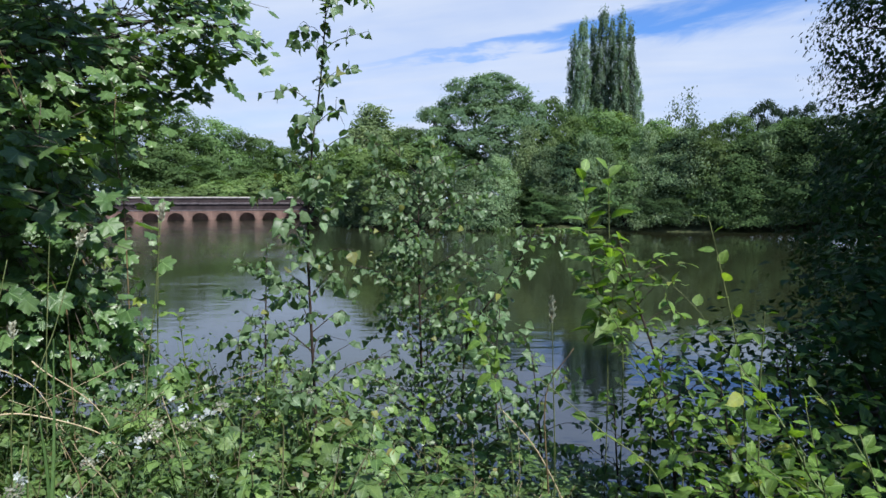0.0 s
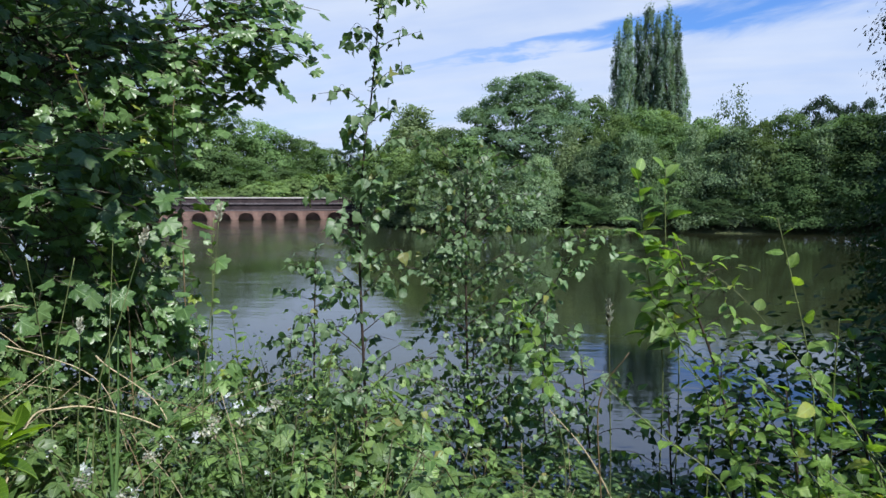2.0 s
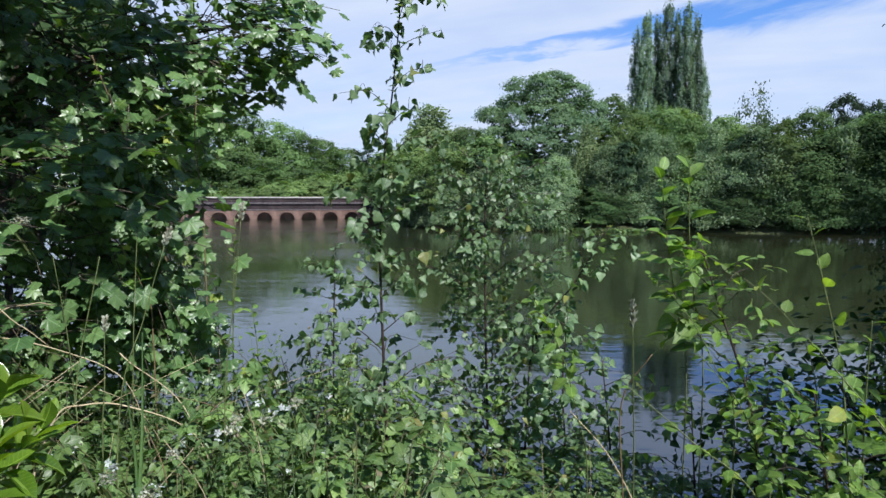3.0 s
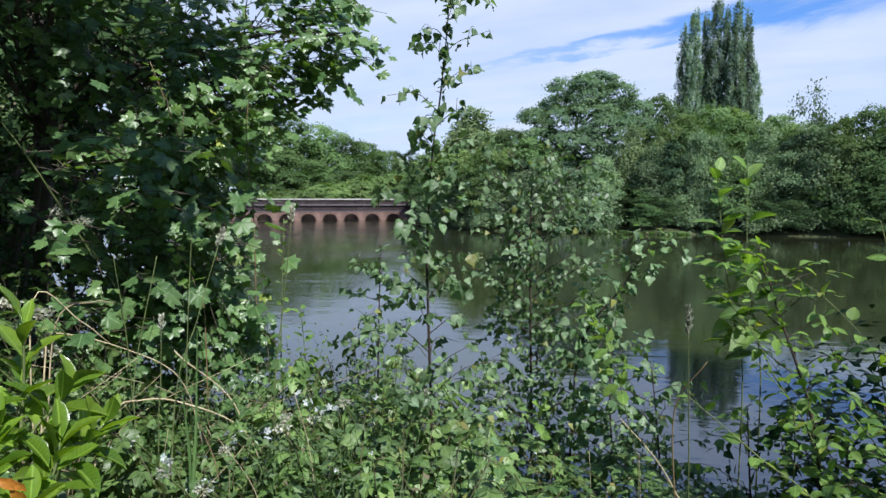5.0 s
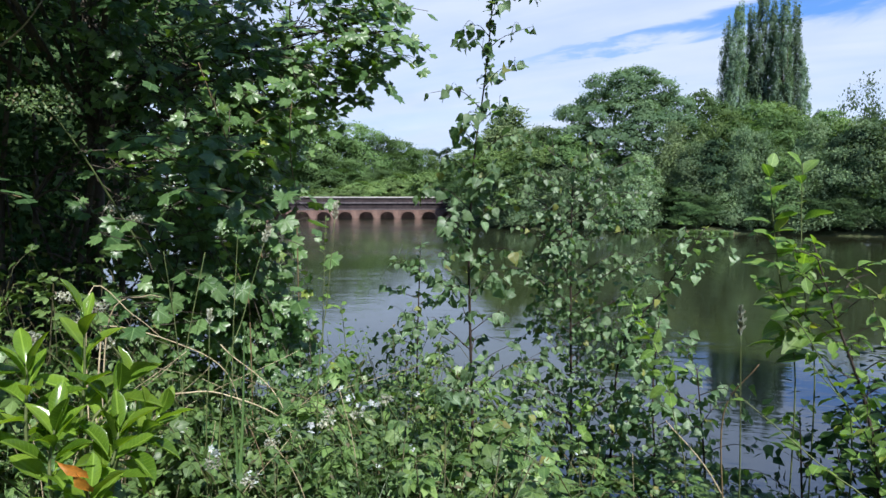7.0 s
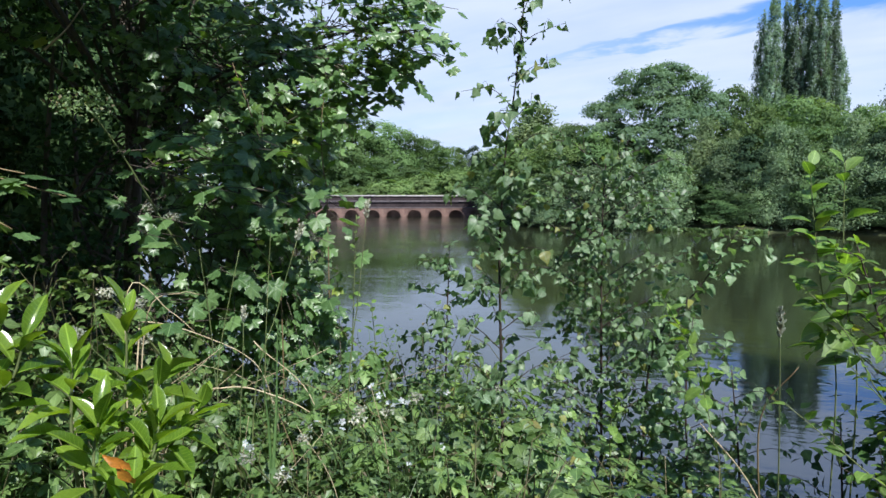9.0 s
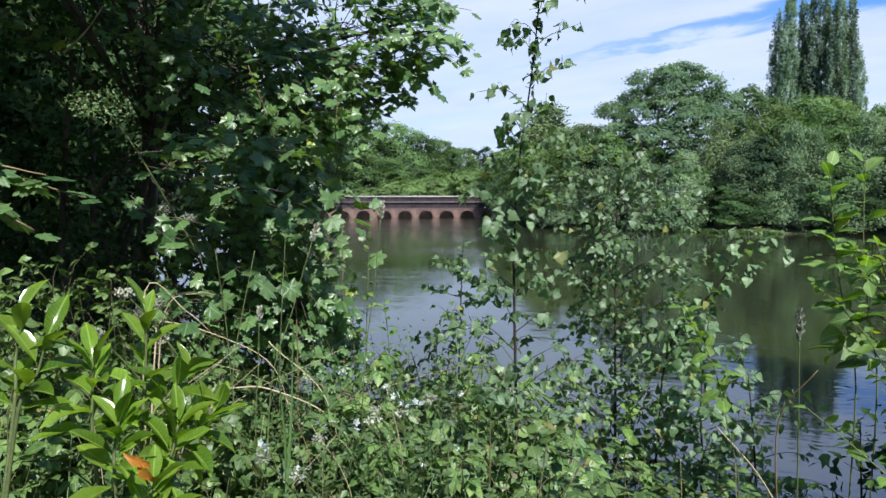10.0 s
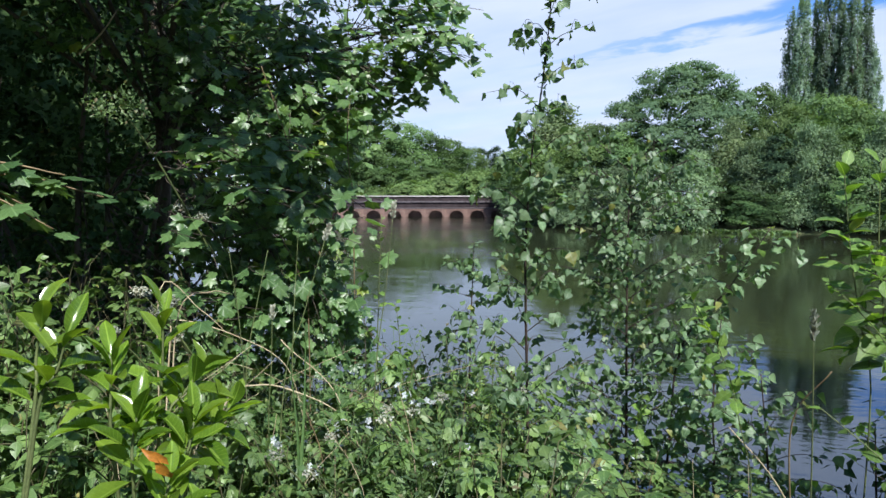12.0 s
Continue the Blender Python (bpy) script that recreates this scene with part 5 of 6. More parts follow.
R = np.random.default_rng(8)
base = on_ground(-45, 4.4)
syc = root("sycamore_tree", base, "sycamore tree with dense lobed green leaves overhanging the bank", "tree")
g = Geo()
hub = spot(-44, 4.0, 2.0) - base
g.tube(bend([(0, 0, -0.2), (0.05, -0.05, 0.9), hub, hub + np.array((-0.2, 0.2, 1.6)), hub + np.array((0.1, 0.1, 3.4))], 5), 0.055, 0.03, 9)
zones = [(spot(-28, 3.05, 2.40), (0.58, 0.40, 0.30), 27), (spot(-22.5, 3.0, 2.44), (0.34, 0.30, 0.20), 20), (spot(-19, 3.0, 2.42), (0.16, 0.2, 0.16), 10),
         (spot(-36, 3.2, 2.25), (0.55, 0.45, 0.45), 62), (spot(-34, 3.0, 1.85), (0.34, 0.35, 0.32), 85), (spot(-33.8, 2.9, 1.50), (0.32, 0.35, 0.30), 66), (spot(-35.0, 2.8, 1.18), (0.32, 0.26, 0.22), 54),
         (spot(-25.5, 3.0, 2.20), (0.24, 0.3, 0.16), 26), (spot(-30, 3.0, 2.08), (0.28, 0.3, 0.26), 40), (spot(-44, 3.3, 2.6), (0.9, 0.6, 0.4), 80), (spot(-40, 2.95, 1.45), (0.26, 0.25, 0.28), 26), (spot(-38, 2.85, 0.98), (0.34, 0.25, 0.22), 34), (spot(-31.5, 2.85, 0.98), (0.28, 0.22, 0.20), 34)]
# unseen overhead sprays, added only to shade the hollow and the lower crown
SHADE_SPRAYS = [(np.array((-2.0, 0.75, 4.0)), (1.2, 1.0, 0.4), 104), (np.array((-1.5, -0.5, 4.0)), (0.5, 0.6, 0.3), 36), (np.array((-0.15, 0.55, 4.0)), (0.55, 0.42, 0.2), 10), (np.array((-1.6, 1.2, 4.0)), (0.6, 0.5, 0.3), 18), (np.array((-1.0, 1.4, 4.0)), (0.5, 0.4, 0.2), 12), (np.array((-2.25, 1.1, 3.0)), (0.75, 0.6, 0.2), 90), (np.array((-3.4, 1.6, 4.2)), (1.2, 1.0, 0.5), 170), (np.array((-4.2, 0.4, 3.9)), (1.1, 1.1, 0.5), 160), (np.array((-3.1, 2.6, 3.7)), (0.9, 0.6, 0.3), 110)]
frames = np.concatenate([crown_sprays(R, [q for q in zones if q[0][2] > 2.0], base, hub, 0.070, 9, g), crown_sprays(R, [q for q in zones if q[0][2] <= 2.0], base, hub, 0.066, 9, g), crown_sprays(R, SHADE_SPRAYS, base, hub, 0.21, 7, g)])
# level sprays of larger leaves on the outside of the crown
front = []
for k in range(34):
    at = spot(R.uniform(-45, -29), R.uniform(2.35, 2.62), R.uniform(1.12, 1.85)) - base
    run = unit(np.array((1.0, R.normal(0, 0.3), R.normal(-0.1, 0.18))))
    tw = bend([at + np.array((-0.10, 0.35, -0.05)), at, at + run * R.uniform(0.10, 0.22)], 3)
    g.tube(tw, 0.0022, 0.001, 4)
    front.append(spray(R, tw, int(R.integers(2, 5)), 0.088, 0.35, 0.45, (0.10, -0.62, 0.78), True, 0.22, 0.8, 1.15))
frames = np.concatenate([*front, frames])
near_first = np.argsort(np.linalg.norm(frames[:, :3, 3] + base - np.array((-1.2, 2.0, 1.6)), axis=1))
frames = frames[near_first]
part("trunk", g.mesh("trunk", M_BARK, True), syc)
foliage(syc, "leaf", PALM, LM_PALM, L_SYCAMORE, frames, R, 300)


# ---- shaded thicket behind ----
def thicket(name, label, place, blobs, per, cards, size, mat, shape, seed, spread=0.12):
    r = np.random.default_rng(seed)
    bush = root(name, place, label, "shrub", "thicket")
    for b in blobs:
        g = Geo()
        g.tube(bend([(0, 0, -0.1), np.array(b[:3]) * 0.5 + r.normal(size=3) * 0.1, b[:3]], 4), 0.03, 0.008, 5)
        for k in range(5):
            e = np.array(b[:3]) + ball(r, 1)[0] * np.array(b[3:]) * 0.9
            g.tube(bend([np.array(b[:3]), (np.array(b[:3]) + e) / 2 + r.normal(size=3) * 0.06, e], 3), 0.010, 0.003, 4)
        part("branch", g.mesh("branch", M_BARK, True), bush)
    part("foliage", Geo().scatter(shape[:2], clumps(r, blobs, per, cards, spread, size, 0.7)).mesh("foliage", mat), bush, kind="stuff")
    return bush


# L_SHADE darkens all these bushes to stand in for deep shade
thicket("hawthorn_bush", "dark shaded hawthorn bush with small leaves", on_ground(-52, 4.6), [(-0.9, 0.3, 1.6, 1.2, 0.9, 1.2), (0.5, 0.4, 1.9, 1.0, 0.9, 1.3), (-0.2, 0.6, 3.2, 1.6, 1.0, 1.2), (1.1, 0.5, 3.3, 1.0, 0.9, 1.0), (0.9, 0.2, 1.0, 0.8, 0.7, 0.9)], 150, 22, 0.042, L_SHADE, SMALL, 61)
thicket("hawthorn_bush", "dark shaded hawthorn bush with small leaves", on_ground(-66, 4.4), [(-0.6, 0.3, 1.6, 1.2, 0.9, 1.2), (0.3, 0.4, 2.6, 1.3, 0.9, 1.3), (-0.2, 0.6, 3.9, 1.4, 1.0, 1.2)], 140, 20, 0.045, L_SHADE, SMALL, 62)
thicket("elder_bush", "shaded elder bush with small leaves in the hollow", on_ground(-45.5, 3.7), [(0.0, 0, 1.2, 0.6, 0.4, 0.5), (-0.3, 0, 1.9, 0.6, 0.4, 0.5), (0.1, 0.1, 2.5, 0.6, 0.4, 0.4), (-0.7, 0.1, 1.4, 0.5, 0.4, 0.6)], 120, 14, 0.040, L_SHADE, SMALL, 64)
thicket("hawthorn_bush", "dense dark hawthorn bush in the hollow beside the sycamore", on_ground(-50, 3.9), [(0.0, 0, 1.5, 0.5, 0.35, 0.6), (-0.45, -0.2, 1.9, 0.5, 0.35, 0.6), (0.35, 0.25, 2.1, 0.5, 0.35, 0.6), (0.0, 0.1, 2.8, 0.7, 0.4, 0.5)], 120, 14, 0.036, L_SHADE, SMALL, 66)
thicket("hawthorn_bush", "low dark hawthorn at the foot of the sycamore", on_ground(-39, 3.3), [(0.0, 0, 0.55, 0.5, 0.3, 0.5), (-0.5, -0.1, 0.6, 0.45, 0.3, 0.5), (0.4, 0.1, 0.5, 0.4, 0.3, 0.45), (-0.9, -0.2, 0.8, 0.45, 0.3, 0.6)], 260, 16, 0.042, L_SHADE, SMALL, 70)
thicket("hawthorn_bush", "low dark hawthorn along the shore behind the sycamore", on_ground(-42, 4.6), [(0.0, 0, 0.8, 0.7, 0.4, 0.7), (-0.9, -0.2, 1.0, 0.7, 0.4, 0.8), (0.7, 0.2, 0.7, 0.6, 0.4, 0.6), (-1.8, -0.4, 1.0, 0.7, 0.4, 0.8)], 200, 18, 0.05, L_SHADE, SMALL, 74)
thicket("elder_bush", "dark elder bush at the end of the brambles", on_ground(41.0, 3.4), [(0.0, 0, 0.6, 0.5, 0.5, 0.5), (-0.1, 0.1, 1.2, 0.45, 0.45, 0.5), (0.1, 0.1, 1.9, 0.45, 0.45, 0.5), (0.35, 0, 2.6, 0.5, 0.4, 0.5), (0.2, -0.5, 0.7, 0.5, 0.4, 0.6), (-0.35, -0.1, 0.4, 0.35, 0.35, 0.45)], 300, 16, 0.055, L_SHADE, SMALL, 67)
# sallow and alder leaves in the shade colour, darker than L_SALLOW and L_ALDER
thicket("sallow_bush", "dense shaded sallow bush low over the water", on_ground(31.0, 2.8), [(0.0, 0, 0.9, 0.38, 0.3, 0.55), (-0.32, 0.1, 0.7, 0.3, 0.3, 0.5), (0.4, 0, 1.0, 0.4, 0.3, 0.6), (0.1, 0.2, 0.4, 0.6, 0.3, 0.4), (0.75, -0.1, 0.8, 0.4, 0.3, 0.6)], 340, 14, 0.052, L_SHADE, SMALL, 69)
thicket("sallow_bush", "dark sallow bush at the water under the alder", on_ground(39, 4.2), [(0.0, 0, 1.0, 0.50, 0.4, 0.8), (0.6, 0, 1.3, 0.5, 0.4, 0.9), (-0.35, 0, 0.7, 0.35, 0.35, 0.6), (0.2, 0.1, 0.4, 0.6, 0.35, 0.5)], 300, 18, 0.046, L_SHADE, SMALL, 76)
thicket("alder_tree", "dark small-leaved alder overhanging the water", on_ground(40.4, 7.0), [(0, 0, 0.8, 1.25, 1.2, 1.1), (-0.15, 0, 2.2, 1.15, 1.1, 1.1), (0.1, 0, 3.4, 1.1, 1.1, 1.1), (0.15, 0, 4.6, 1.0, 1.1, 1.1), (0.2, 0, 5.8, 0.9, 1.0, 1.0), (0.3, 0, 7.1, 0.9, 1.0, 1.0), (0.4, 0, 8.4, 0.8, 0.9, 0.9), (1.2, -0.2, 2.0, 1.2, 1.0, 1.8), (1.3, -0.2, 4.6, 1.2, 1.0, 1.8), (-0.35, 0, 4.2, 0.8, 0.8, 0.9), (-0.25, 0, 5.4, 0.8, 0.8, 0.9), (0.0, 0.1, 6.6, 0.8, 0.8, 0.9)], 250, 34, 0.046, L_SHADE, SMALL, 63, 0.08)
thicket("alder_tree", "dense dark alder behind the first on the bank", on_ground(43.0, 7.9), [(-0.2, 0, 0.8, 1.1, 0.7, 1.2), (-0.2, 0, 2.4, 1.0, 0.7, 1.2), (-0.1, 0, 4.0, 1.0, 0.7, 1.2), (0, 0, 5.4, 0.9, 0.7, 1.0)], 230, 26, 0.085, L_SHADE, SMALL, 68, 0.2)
# copies beside and behind the standpoint are unseen, added to block sun and skylight
# the darker L_ALDER foliage stands in for shade behind the thicket
stand(far_tree("broadleaf_tree", "tall leafy tree beyond the thicket, with unseen copies added for shade", "tree", 10, lobes(R, 10, 7, 0.2, 14), L_ALDER, 20, 34, 0.30, 0.20, R, 0.2), [(-48, 10, 9, 6), (-60, 9, 9, 6), (-47, 14, 8.5, 5), (-75, 9, 9, 6), (-100, 10, 9, 8), (-150, 11, 9, 8), (-122, 10, 9, 8), (-176, 14, 10, 9), (106, 5.0, 7.5, 2.8), (78, 7.7, 9.5, 5)])


# ---- cherry laurel ----
def laurel(place, shoots, seed, label, size=0.1):
    """Leaning shoots from a low crown; each has glossy leaves that stand close at the tip and spread lower down: (foot, tip, leaves)."""
    r = np.random.default_rng(seed)
    bush = root("cherry_laurel", place, label, "shrub", "laurels")
    hub = np.array((0, 0, 0.55))
    part("stem", Geo().tube(bend([(0, 0, -0.05), (0.01, 0.01, 0.3), hub], 4), 0.011, 0.008, 6).mesh("stem", M_BARK, True), bush)
    for foot, tip, count in shoots:
        foot, tip = np.asarray(foot, float), np.asarray(tip, float)
        grow = unit(tip - foot)
        tip = tip - grow * size * 0.85
        line = bend([hub, hub * 0.35 + foot * 0.65 - np.array((0, 0, 0.04)), foot, (foot + tip) / 2 + r.normal(size=3) * 0.006, tip], 5)
        twig = part("shoot", Geo().tube(line, 0.0045, 0.0018, 6).mesh("shoot", M_GREEN_STEM, True), bush)
        s = np.linspace(0, 1, count)
        p = foot + (tip - foot) * s[:, None]
        a = np.arange(count) * 2.4 + r.uniform(0, 6)
        e1 = unit(np.cross(grow, (0.2, 1, 0.1)))
        e2 = np.cross(grow, e1)
        out = e1 * np.cos(a)[:, None] + e2 * np.sin(a)[:, None] * 0.85
        spread = np.radians(82 - 58 * s ** 1.2 + r.normal(0, 8, count))[:, None]
        way = unit(grow * np.cos(spread) + out * np.sin(spread) + np.array((0, 0, 0.12)))
        face = unit(grow * np.sin(spread) - out * np.cos(spread) + np.array((0.05, -0.25, 0.2)) + r.normal(size=(count, 3)) * 0.12)
        leaf_parts(twig, "leaf", LM_LAUREL, frames_of(p, way, face, size * r.uniform(0.88, 1.12, count) * (1.08 - 0.28 * s)), r)
    return bush


def rel(b, d, z, base):
    return spot(b, d, z) - base


def shoots_of(base, *rows):
    """Rows of bearing, distance and height of the foot, then of the tip, and the leaves."""
    return [(rel(*row[:3], base), rel(*row[3:6], base), row[6]) for row in rows]


lb = on_ground(-49, 1.42)
lau = laurel(lb, shoots_of(lb,
             (-47.5, 1.33, 1.16, -46.6, 1.32, 1.46, 13), (-51.0, 1.31, 1.16, -50.6, 1.30, 1.39, 12), (-47.0, 1.32, 1.16, -42.2, 1.30, 1.33, 13), (-45.2, 1.28, 1.12, -39.6, 1.27, 1.25, 13),
             (-49.8, 1.24, 1.10, -49.0, 1.22, 1.30, 13), (-46.8, 1.25, 1.08, -43.8, 1.24, 1.26, 13),
             (-48.4, 1.18, 1.00, -46.6, 1.17, 1.19, 13), (-47.0, 1.16, 0.94, -43.6, 1.15, 1.10, 12)), 71, "glossy bright green cherry laurel bush with one withered leaf", 0.093)
withered = Geo().add(*blade(0.30, [(0.1, 0.3), (0.28, 0.7), (0.48, 0.95), (0.66, 1.0), (0.84, 0.7)], 0.9, 0.55, 0.12, 0.06, 0.06)).mesh("withered_leaf", L_ORANGE, True)
for b, z, size, drop in ((-49.6, 1.205, 0.050, 0.35), (-48.6, 1.19, 0.055, -0.9)):
    m = frames_of([rel(b, 1.12, z, lb)], [(0.35, 0.1, -0.8 if drop < 0 else -0.25)], [(0.25, -1, 0.4)], size)[0]
    part("withered_leaf", withered, lau, "orange withered leaf").matrix_local = Matrix(m.tolist())
lb = on_ground(-61, 1.42)
laurel(lb, shoots_of(lb, (-55.8, 1.34, 1.24, -54.6, 1.33, 1.47, 8), (-55.6, 1.32, 1.24, -52.4, 1.30, 1.43, 7)), 72, "second glossy cherry laurel at the edge of the thicket", 0.095)


# ---- grasses, dry stems and seed heads ----
def dry_stem(label, points, thick=0.003, mat=None, name="dry_stem"):
    base = np.asarray(points[0], float)
    ob = new(name, Geo().tube(bend(np.asarray(points) - base, 6), thick, thick * 0.5, 5).mesh(name, mat or M_STRAW, True))
    ob.location = base
    return tagged(ob, label, "stem", "dry stems in the brambles")


dry_stem("pale arching dead cane over the brambles", [spot(-46.0, 2.2, 0.7), spot(-45.0, 2.25, 1.12), spot(-44.4, 2.28, 1.18), spot(-39.8, 2.28, 1.11), spot(-35.3, 2.27, 0.98), spot(-33.5, 2.3, 0.7)])
dry_stem("pale dead cane lying over the brambles", [spot(-42.5, 2.1, 0.75), spot(-40.5, 2.1, 0.95), spot(-38.6, 2.08, 0.98), spot(-35.5, 2.07, 0.96), spot(-30.3, 2.07, 0.84), spot(-28, 2.1, 0.6)], 0.0036)
dry_stem("thin dead cane leaning in the brambles", [spot(-35.6, 2.4, 1.05), spot(-34.9, 2.37, 1.02), spot(-30.8, 2.27, 0.86), spot(-29.0, 2.25, 0.55)], 0.0028)
dry_stem("bent dead twig above the brambles", [spot(-45.4, 2.2, 0.8), spot(-44.2, 2.28, 1.21), spot(-41.6, 2.28, 1.27), spot(-40.1, 2.28, 1.26)], 0.0026)
dry_stem("broken dead twig above the brambles", [spot(-46.2, 2.2, 0.7), spot(-45.6, 2.28, 1.29), spot(-42.5, 2.28, 1.21), spot(-40.6, 2.28, 1.13)], 0.0026)
dry_stem("brown dead stalk among the leaves", [spot(-33.0, 1.9, 0.4), spot(-32.6, 1.9, 0.75), spot(-34.0, 1.95, 0.92)], 0.0024, M_RED_STEM)
dry_stem("reddish dead stalk among the leaves", [spot(-24.8, 1.9, 0.5), spot(-24.0, 1.9, 0.80), spot(-23.2, 1.9, 0.88)], 0.003, M_RED_STEM)
dry_stem("bare twig leaning towards the water", [spot(13.5, 2.0, 0.45), spot(9.5, 2.0, 0.72), spot(5.5, 2.0, 0.88)], 0.0035)
dry_stem("reddish dry twig with a curled seed head", [spot(10.6, 1.95, 0.6), spot(10.2, 1.92, 0.95), spot(12.8, 1.9, 1.12)], 0.003, M_RED_STEM)
dry_stem("grey dead branch inside the thicket", [spot(-50, 3.3, 2.25), spot(-48.5, 3.2, 2.33), spot(-47.2, 3.2, 2.45)], 0.005)
dry_stem("dark fallen branch on the soil bank", [spot(-1, 3.4, 0.12), spot(3, 3.5, 0.08), spot(7, 3.6, 0.0)], 0.02, M_BARK)


def seed_head(label, points, length, wide, seed, lean=0.0):
    """A tall grass with a feathery head."""
    r = np.random.default_rng(seed)
    base = np.asarray(points[0], float)
    plant = root("seeding_grass", base, label, "grass", "seeding grasses")
    line = bend(np.asarray(points) - base, 6)
    part("stalk", Geo().tube(line, 0.0024, 0.0012, 5).mesh("stalk", M_GREEN_STEM, True), plant)
    n = 150
    s = r.uniform(0, 1, n)
    top = line[-1]
    way = unit(line[-1] - line[-3])
    pos = top + way * (s[:, None] * length) + ball(r, n) * wide * (np.sin(np.pi * (0.12 + 0.85 * s)) ** 0.8)[:, None] * r.uniform(0.3, 1, (n, 1))
    part("head", Geo().scatter(SLIM[:2], frames_of(pos, way + ball(r, n) * 0.6, ball(r, n), r.uniform(0.010, 0.018, n))).mesh("head", M_SEED), plant, "pale feathery seed head")


seed_head("tall grass with a pale feathery seed head", [on_ground(-28, 2.0), spot(-27.6, 1.98, 0.9), spot(-26.4, 1.97, 1.3), spot(-25.7, 1.97, 1.53)], 0.05, 0.006, 81)
seed_head("leaning grass with a pale seed head", [on_ground(-37, 2.0), spot(-36.2, 1.99, 0.9), spot(-33.8, 1.98, 1.25), spot(-32.0, 1.98, 1.46)], 0.05, 0.008, 82)
seed_head("low grass with a pale seed head", [on_ground(-37.6, 2.0), spot(-37.4, 1.99, 0.8), spot(-37.0, 1.99, 1.05), spot(-36.8, 1.99, 1.21)], 0.04, 0.007, 84)
seed_head("upright grass with a thick pale seed head", [on_ground(11.4, 1.65), spot(11.2, 1.62, 0.8), spot(10.9, 1.6, 1.1), spot(10.7, 1.6, 1.26)], 0.07, 0.007, 83)

# pale dry stalks scattered through the brambles
R = np.random.default_rng(93)
for k in range(34):
    bb, dd = R.uniform(-50, 20), R.uniform(1.5, 2.5)
    if bb < -38 and dd < 1.8:
        continue
    top = hedge_top(bb, dd) + R.uniform(-0.02, 0.14)
    lean = R.normal(0, 5.0)
    dry_stem("thin pale stalk of dead grass in the brambles", [spot(bb, dd, top - 0.55), spot(bb + lean * 0.5, dd, top - 0.2), spot(bb + lean * 1.8, dd, top)], 0.0016, (M_STRAW, M_RED_STEM, M_STRAW)[k % 3])

# thin green stalks standing in front of the sycamore
for k, pts in enumerate(([spot(-39.0, 2.25, 0.9), spot(-39.3, 2.28, 1.15), spot(-40.0, 2.28, 1.42)], [spot(-39.0, 2.15, 0.85), spot(-38.8, 2.18, 1.05), spot(-36.8, 2.17, 1.42)], [spot(-34.9, 2.3, 0.8), spot(-34.6, 2.3, 1.1), spot(-33.9, 2.3, 1.5)])):
    dry_stem("thin green stalk rising from the brambles", pts, 0.0022, M_GREEN_STEM, "grass_stalk")


# ---- grass in the brambles ----
def grass(seed, blades, high):
    r = np.random.default_rng(seed)
    g = Geo()
    for k in range(blades):
        a = r.uniform(0, 6.28)
        out = np.array((math.cos(a), math.sin(a), 0))
        h, reach_out = high * r.uniform(0.55, 1.0), r.uniform(0.02, 0.22)
        p0 = ball(r, 1)[0] * np.array((0.07, 0.07, 0))
        line = bend([p0, p0 + out * reach_out * 0.3 + np.array((0, 0, h * 0.6)), p0 + out * reach_out + np.array((0, 0, h * (1 - reach_out)))], 3)
        side = np.cross(out, (0, 0, 1.0)) * r.uniform(0.0015, 0.0035)
        w = np.linspace(1, 0.15, len(line))[:, None]
        v = np.concatenate([line - side * w, line + side * w])
        n = len(line)
        g.add(v, [t for i in range(n - 1) for t in ((i, i + 1, n + i + 1), (i, n + i + 1, n + i))])
    return g.mesh("grass_tuft", L_GRASS)


R = np.random.default_rng(91)
tufts = [grass(k, 26, 1.0) for k in range(3)]
for k in range(120):
    bb, dd = R.uniform(-58, 36), R.uniform(1.3, 2.6)
    if bb > -12 and R.random() < 0.6 or (bb < -38 and dd < 1.75):
        continue
    base = on_ground(bb, dd)
    ob = new("grass_tuft", tufts[k % 3])
    h = max(0.3, (hedge_top(bb, dd) - base[2]) * R.uniform(0.95, 1.12))
    ob.matrix_basis = pose(*base, 0, 0, R.uniform(0, 360)) @ Matrix.Diagonal((1, 1, h, 1))
    tagged(ob, "tuft of long green grass among the brambles", "grass", "grass tufts")

# small-leaved plants that fill the gaps
def undergrowth(seed, n):
    r = np.random.default_rng(seed)
    pos = np.stack([r.normal(0, 0.13, n), r.normal(0, 0.13, n), 1.0 - r.uniform(0, 1, n) ** 1.6 * 0.75], -1)
    g = Geo().scatter(SMALL[:2], frames_of(pos, ball(r, n) * np.array((1, 1, 0.5)), np.array((0, -0.2, 1.0)) + ball(r, n) * 0.5, r.uniform(0.014, 0.034, n)))
    for k in range(9):
        a, b = r.normal(0, 0.11, 2), r.normal(0, 0.11, 2)
        g.tube(bend([(a[0] * 0.4, a[1] * 0.4, -0.05), (a[0], a[1], 0.6), (b[0], b[1], 1.0)], 3), 0.0018, 0.0009, 3)
    return g.mesh("undergrowth", L_WEED)


weeds = [undergrowth(200 + k, 230) for k in range(3)]
for k in range(60):
    bb, dd = R.uniform(-52, 36), R.uniform(1.3, 2.9)
    if (bb > -10 and dd > 2.3) or (bb < -38 and dd < 1.75):
        continue
    base = on_ground(bb, dd)
    ob = new("undergrowth", weeds[k % 3])
    h = max(0.25, (hedge_top(bb, dd) - base[2]) * R.uniform(0.85, 1.05))
    ob.matrix_basis = pose(*base, 0, 0, R.uniform(0, 360)) @ Matrix.Diagonal((1, 1, h, 1))
    tagged(ob, "small-leaved weeds filling gaps between the brambles", "weeds", "weeds", "stuff")

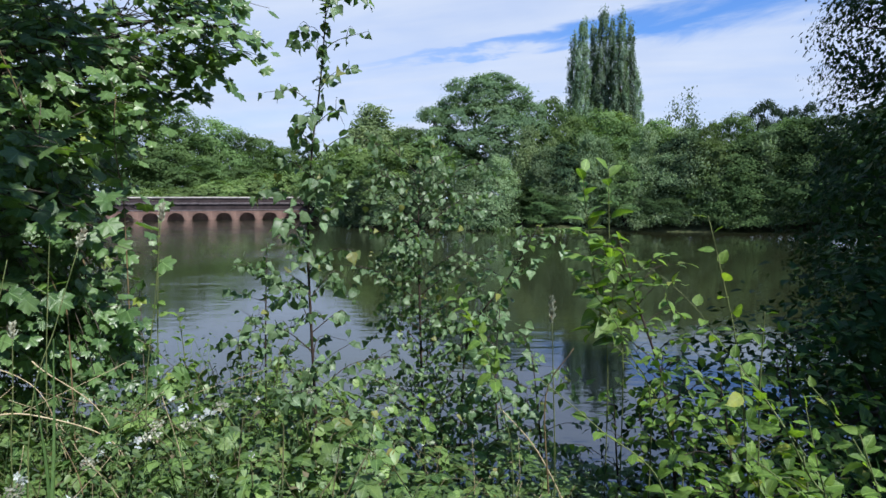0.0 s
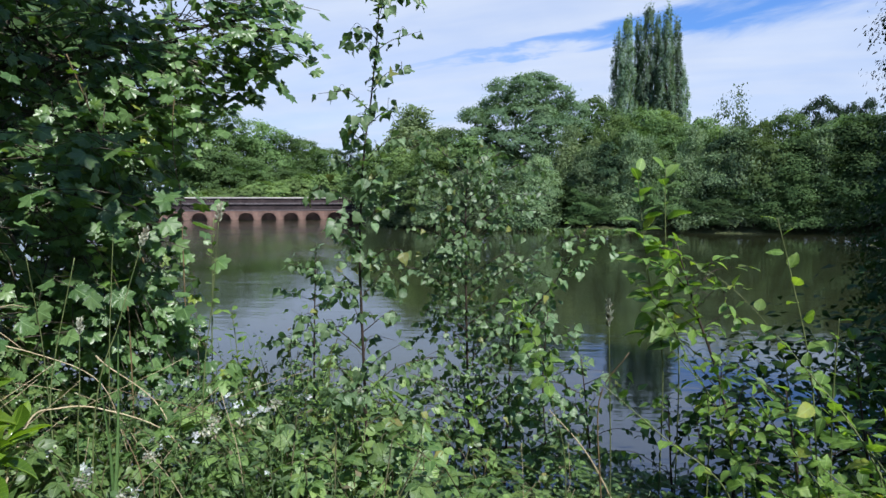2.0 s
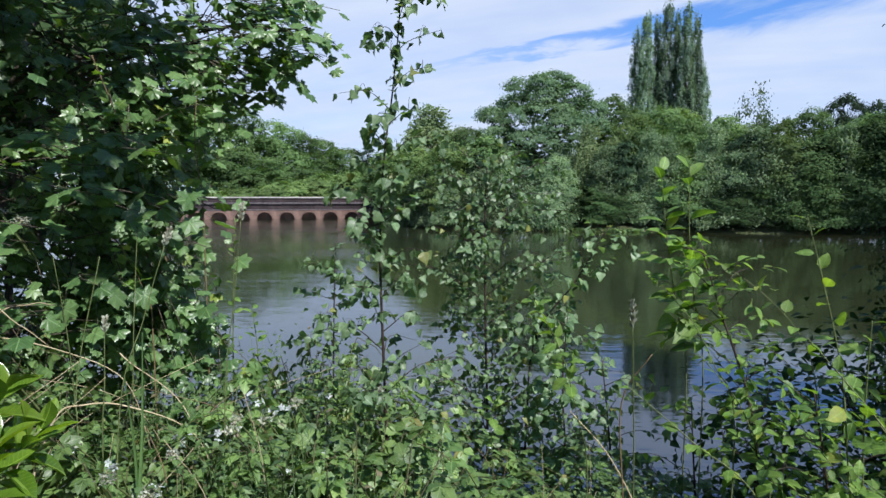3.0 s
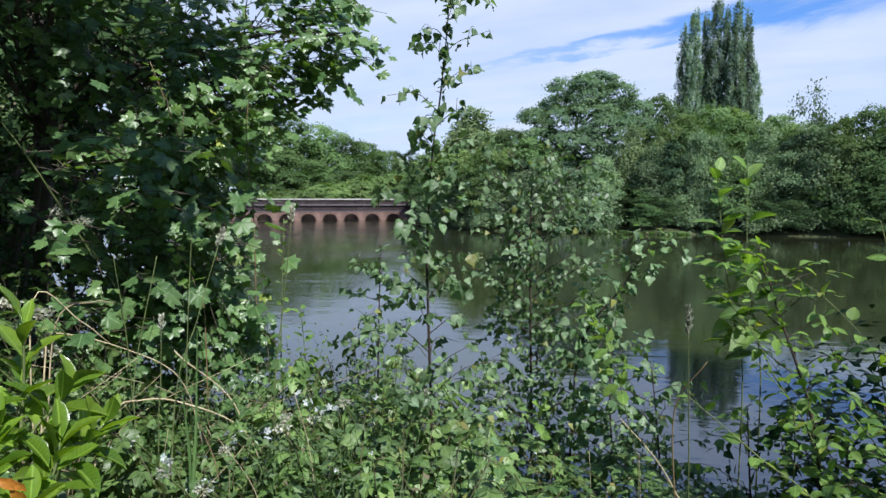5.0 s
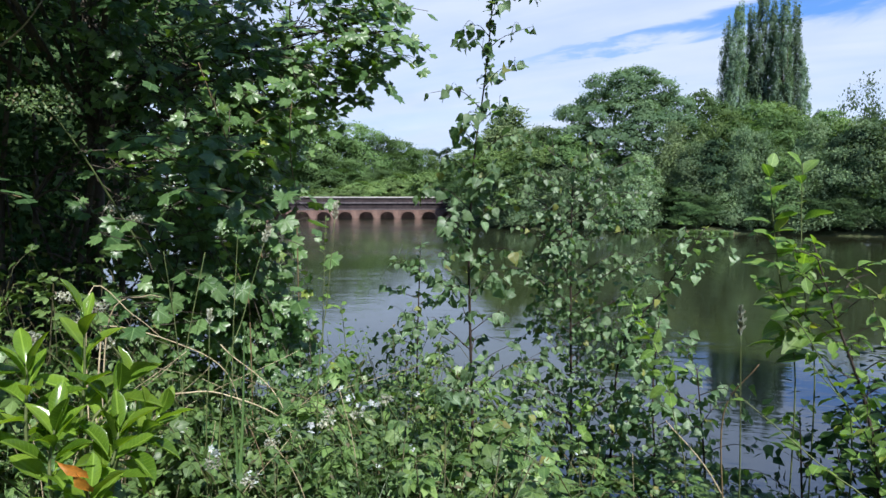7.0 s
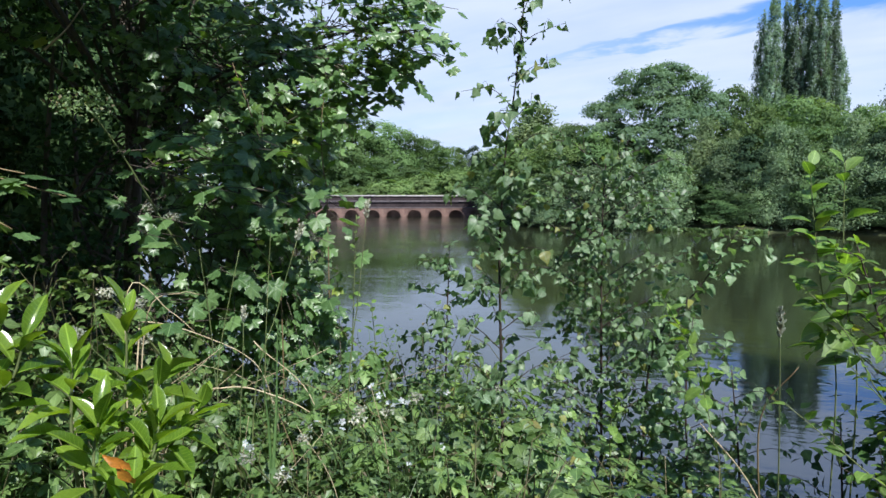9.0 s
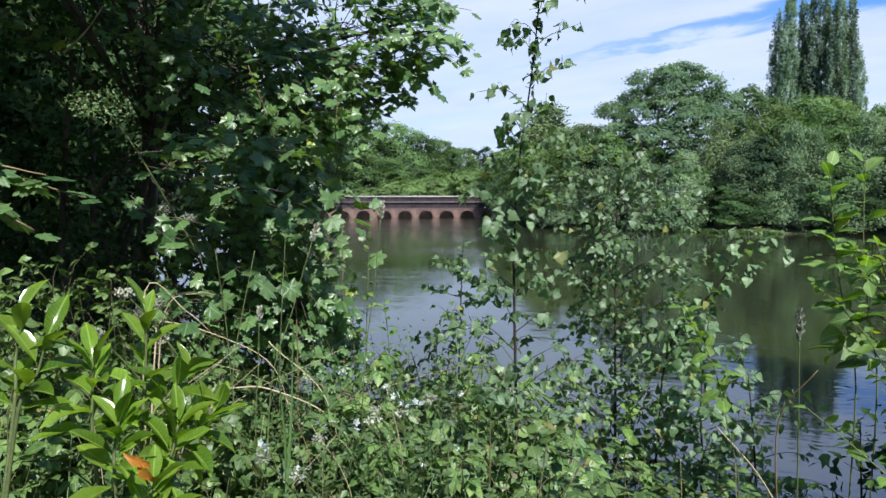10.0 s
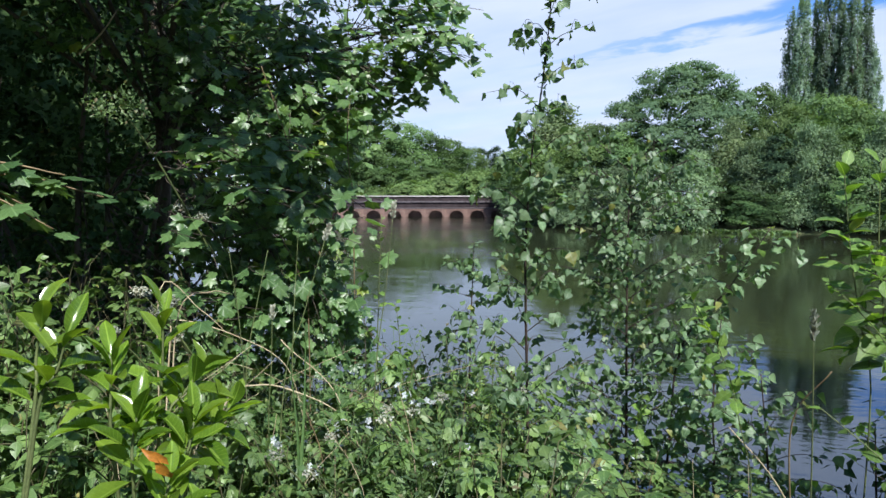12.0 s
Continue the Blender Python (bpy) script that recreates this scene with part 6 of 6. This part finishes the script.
# broad pale blades at the path's edge
sedge = root("sedge_plant", spot(-35.2, 1.81, 0.6), "broad grey-green sedge blades beside the brambles", "grass")
for k, (bb, dd, z, top) in enumerate(((-35.4, 1.8, 0.6, (-34.1, 1.8, 1.24)), (-35.0, 1.82, 0.6, (-35.6, 1.8, 1.12)))):
    p0, p2 = spot(bb, dd, z), spot(*top)
    line = bend([p0, (p0 + p2) / 2 + np.array((0.01, 0, 0.03)), p2], 4)
    g = Geo()
    w = (np.array((0.0055, 0.003, 0)) * np.linspace(1.1, 0.1, len(line))[:, None])
    n = len(line)
    g.add(np.concatenate([line - w - p0, line + np.array((0, 0.004, 0)) - p0, line + w - p0]), [t for i in range(n - 1) for t in ((i, i + 1, n + i + 1), (i, n + i + 1, n + i), (n + i, n + i + 1, 2 * n + i + 1), (n + i, 2 * n + i + 1, 2 * n + i))])
    ob = part("blade", g.mesh("blade", L_GRASS), sedge)
    ob.location = p0 - spot(-35.2, 1.81, 0.6)

# pale clusters on the thicket
def flower_head(label, place, size, seed, mat, petal=0.018, n=160):
    r = np.random.default_rng(seed)
    pos = ball(r, n) * r.uniform(0.2, 1, (n, 1)) ** 0.5 * np.asarray(size)
    plant = root("flower_head", place, label, "flowers", "flower heads")
    stem = bend([np.array((0.05, 0.35, -0.5)), np.array((0.02, 0.12, -0.15)), np.zeros(3)], 4)
    part("stalk", Geo().tube(stem, 0.004, 0.002, 5).mesh("stalk", M_GREEN_STEM, True), plant)
    part("blossom", Geo().scatter(SMALL[:2], frames_of(pos, ball(r, n), ball(r, n) + np.array((0, -0.5, 1)), petal * r.uniform(0.6, 1.4, n))).mesh("blossom", mat), plant)


flower_head("pale yellow-green elder cluster in the shade", spot(-47.9, 2.42, 1.91), (0.13, 0.10, 0.055), 95, L_WEED, 0.013, 420)
for k, (bb, dd, z) in enumerate(((-47.2, 2.2, 1.30), (-46.2, 2.25, 1.22), (-45.0, 2.2, 1.26), (-49.5, 2.2, 1.18), (-44.6, 2.3, 1.12), (-41.8, 2.6, 1.52), (-43.4, 2.6, 1.56))):
    flower_head("faded pinkish bramble blossom on the bush", spot(bb, dd, z), (0.035, 0.03, 0.02), 100 + k, M_SEED, 0.010)
RF = np.random.default_rng(151)
for k in range(10):
    bb, dd = RF.uniform(-40, -13), RF.uniform(1.6, 2.1)
    flower_head("faded pale bramble blossom above the leaves", spot(bb, dd, hedge_top(bb, dd) + RF.uniform(-0.04, 0.05)), (0.022, 0.022, 0.014), 170 + k, M_SEED, 0.009, 70)
for k, (bb, dd, z) in enumerate(((-33.3, 1.88, 0.76), (-21.7, 1.96, 0.92), (-24.7, 1.96, 0.97), (-14.3, 1.94, 0.95), (-31.0, 1.98, 0.85), (-22.4, 1.76, 0.80), (-18.5, 2.0, 0.94), (-28.5, 1.9, 0.88), (-36.5, 1.9, 0.86))):
    plant = root("bramble_blossom", spot(bb, dd, z), "cluster of white bramble flowers above the leaves", "flowers", "bramble flowers")
    part("stalk", Geo().tube(bend([(0.02, 0.12, -0.35), (0.01, 0.04, -0.12), (0, 0, 0)], 4), 0.002, 0.0015, 4).mesh("stalk", M_GREEN_STEM, True), plant)
    r = np.random.default_rng(120 + k)
    for j in range(5):
        ob = part("flower", FLOWERS[j % 3], plant)
        ob.location = r.normal(size=3) * np.array((0.016, 0.016, 0.010))
        ob.rotation_euler = (r.normal(0.2, 0.35), r.normal(0, 0.35), r.uniform(0, 6))

# low sycamore spray with red leaf stalks near the path
R = np.random.default_rng(99)
base = spot(-62, 1.8, 1.60)
sp = root("sycamore_seedling", base, "young sycamore with lobed leaves and red stalks", "sapling")
part("stem", Geo().tube(bend([on_ground(-65, 1.85) - base, spot(-64, 1.8, 0.9) - base, np.zeros(3)], 5), 0.010, 0.006, 6).mesh("stem", M_BARK, True), sp)
for tip, count in ((spot(-50.0, 1.70, 1.60), 11), (spot(-52.5, 1.70, 1.65), 9), (spot(-53.5, 1.66, 1.53), 9), (spot(-55.0, 1.7, 1.58), 8)):
    line = bend([np.zeros(3), (tip - base) * 0.5 + np.array((0, 0, 0.05)), tip - base], 5)
    twig = part("twig", Geo().tube(line, 0.004, 0.0016, 5).mesh("twig", M_RED_STEM, True), sp)
    leaf_parts(twig, "leaf", LM_PALM, spray(R, line, count, 0.066, 0.25, 0.25, (0.05, -0.12, 1.0), True, 0.18), R)

# ---- reeds at the far water's edge ----
R = np.random.default_rng(140)


def reeds(seed):
    r = np.random.default_rng(seed)
    n = 160
    pos = np.stack([r.normal(0, 0.9, n), r.normal(0, 0.22, n), np.zeros(n)], -1)
    return Geo().scatter(SLIM[:2], frames_of(pos, np.array((0, 0, 1.0)) + ball(r, n) * 0.45, ball(r, n), r.uniform(0.35, 0.95, n))).mesh("reed_bed", L_WEED)


beds = [reeds(k) for k in range(3)]
for k in range(7):
    bb = (6.6, 7.4, 8.2, 9.0, 9.8, 10.6, 11.4)[k] + R.normal(0, 0.2)
    dd = 30.0
    while inside_lake(*spot(bb, dd)[:2]) > 0.1 and dd < 80:
        dd += 0.1
    ob = new("reed_bed", beds[k % 3])
    ob.matrix_basis = pose(*spot(bb, dd, -1.05), 0, 0, -bb + R.normal(0, 8)) @ Matrix.Diagonal((1, 1, R.uniform(0.28, 0.45), 1))
    tagged(ob, "low pale reeds along the far water's edge", "reeds", "reed beds", "stuff")
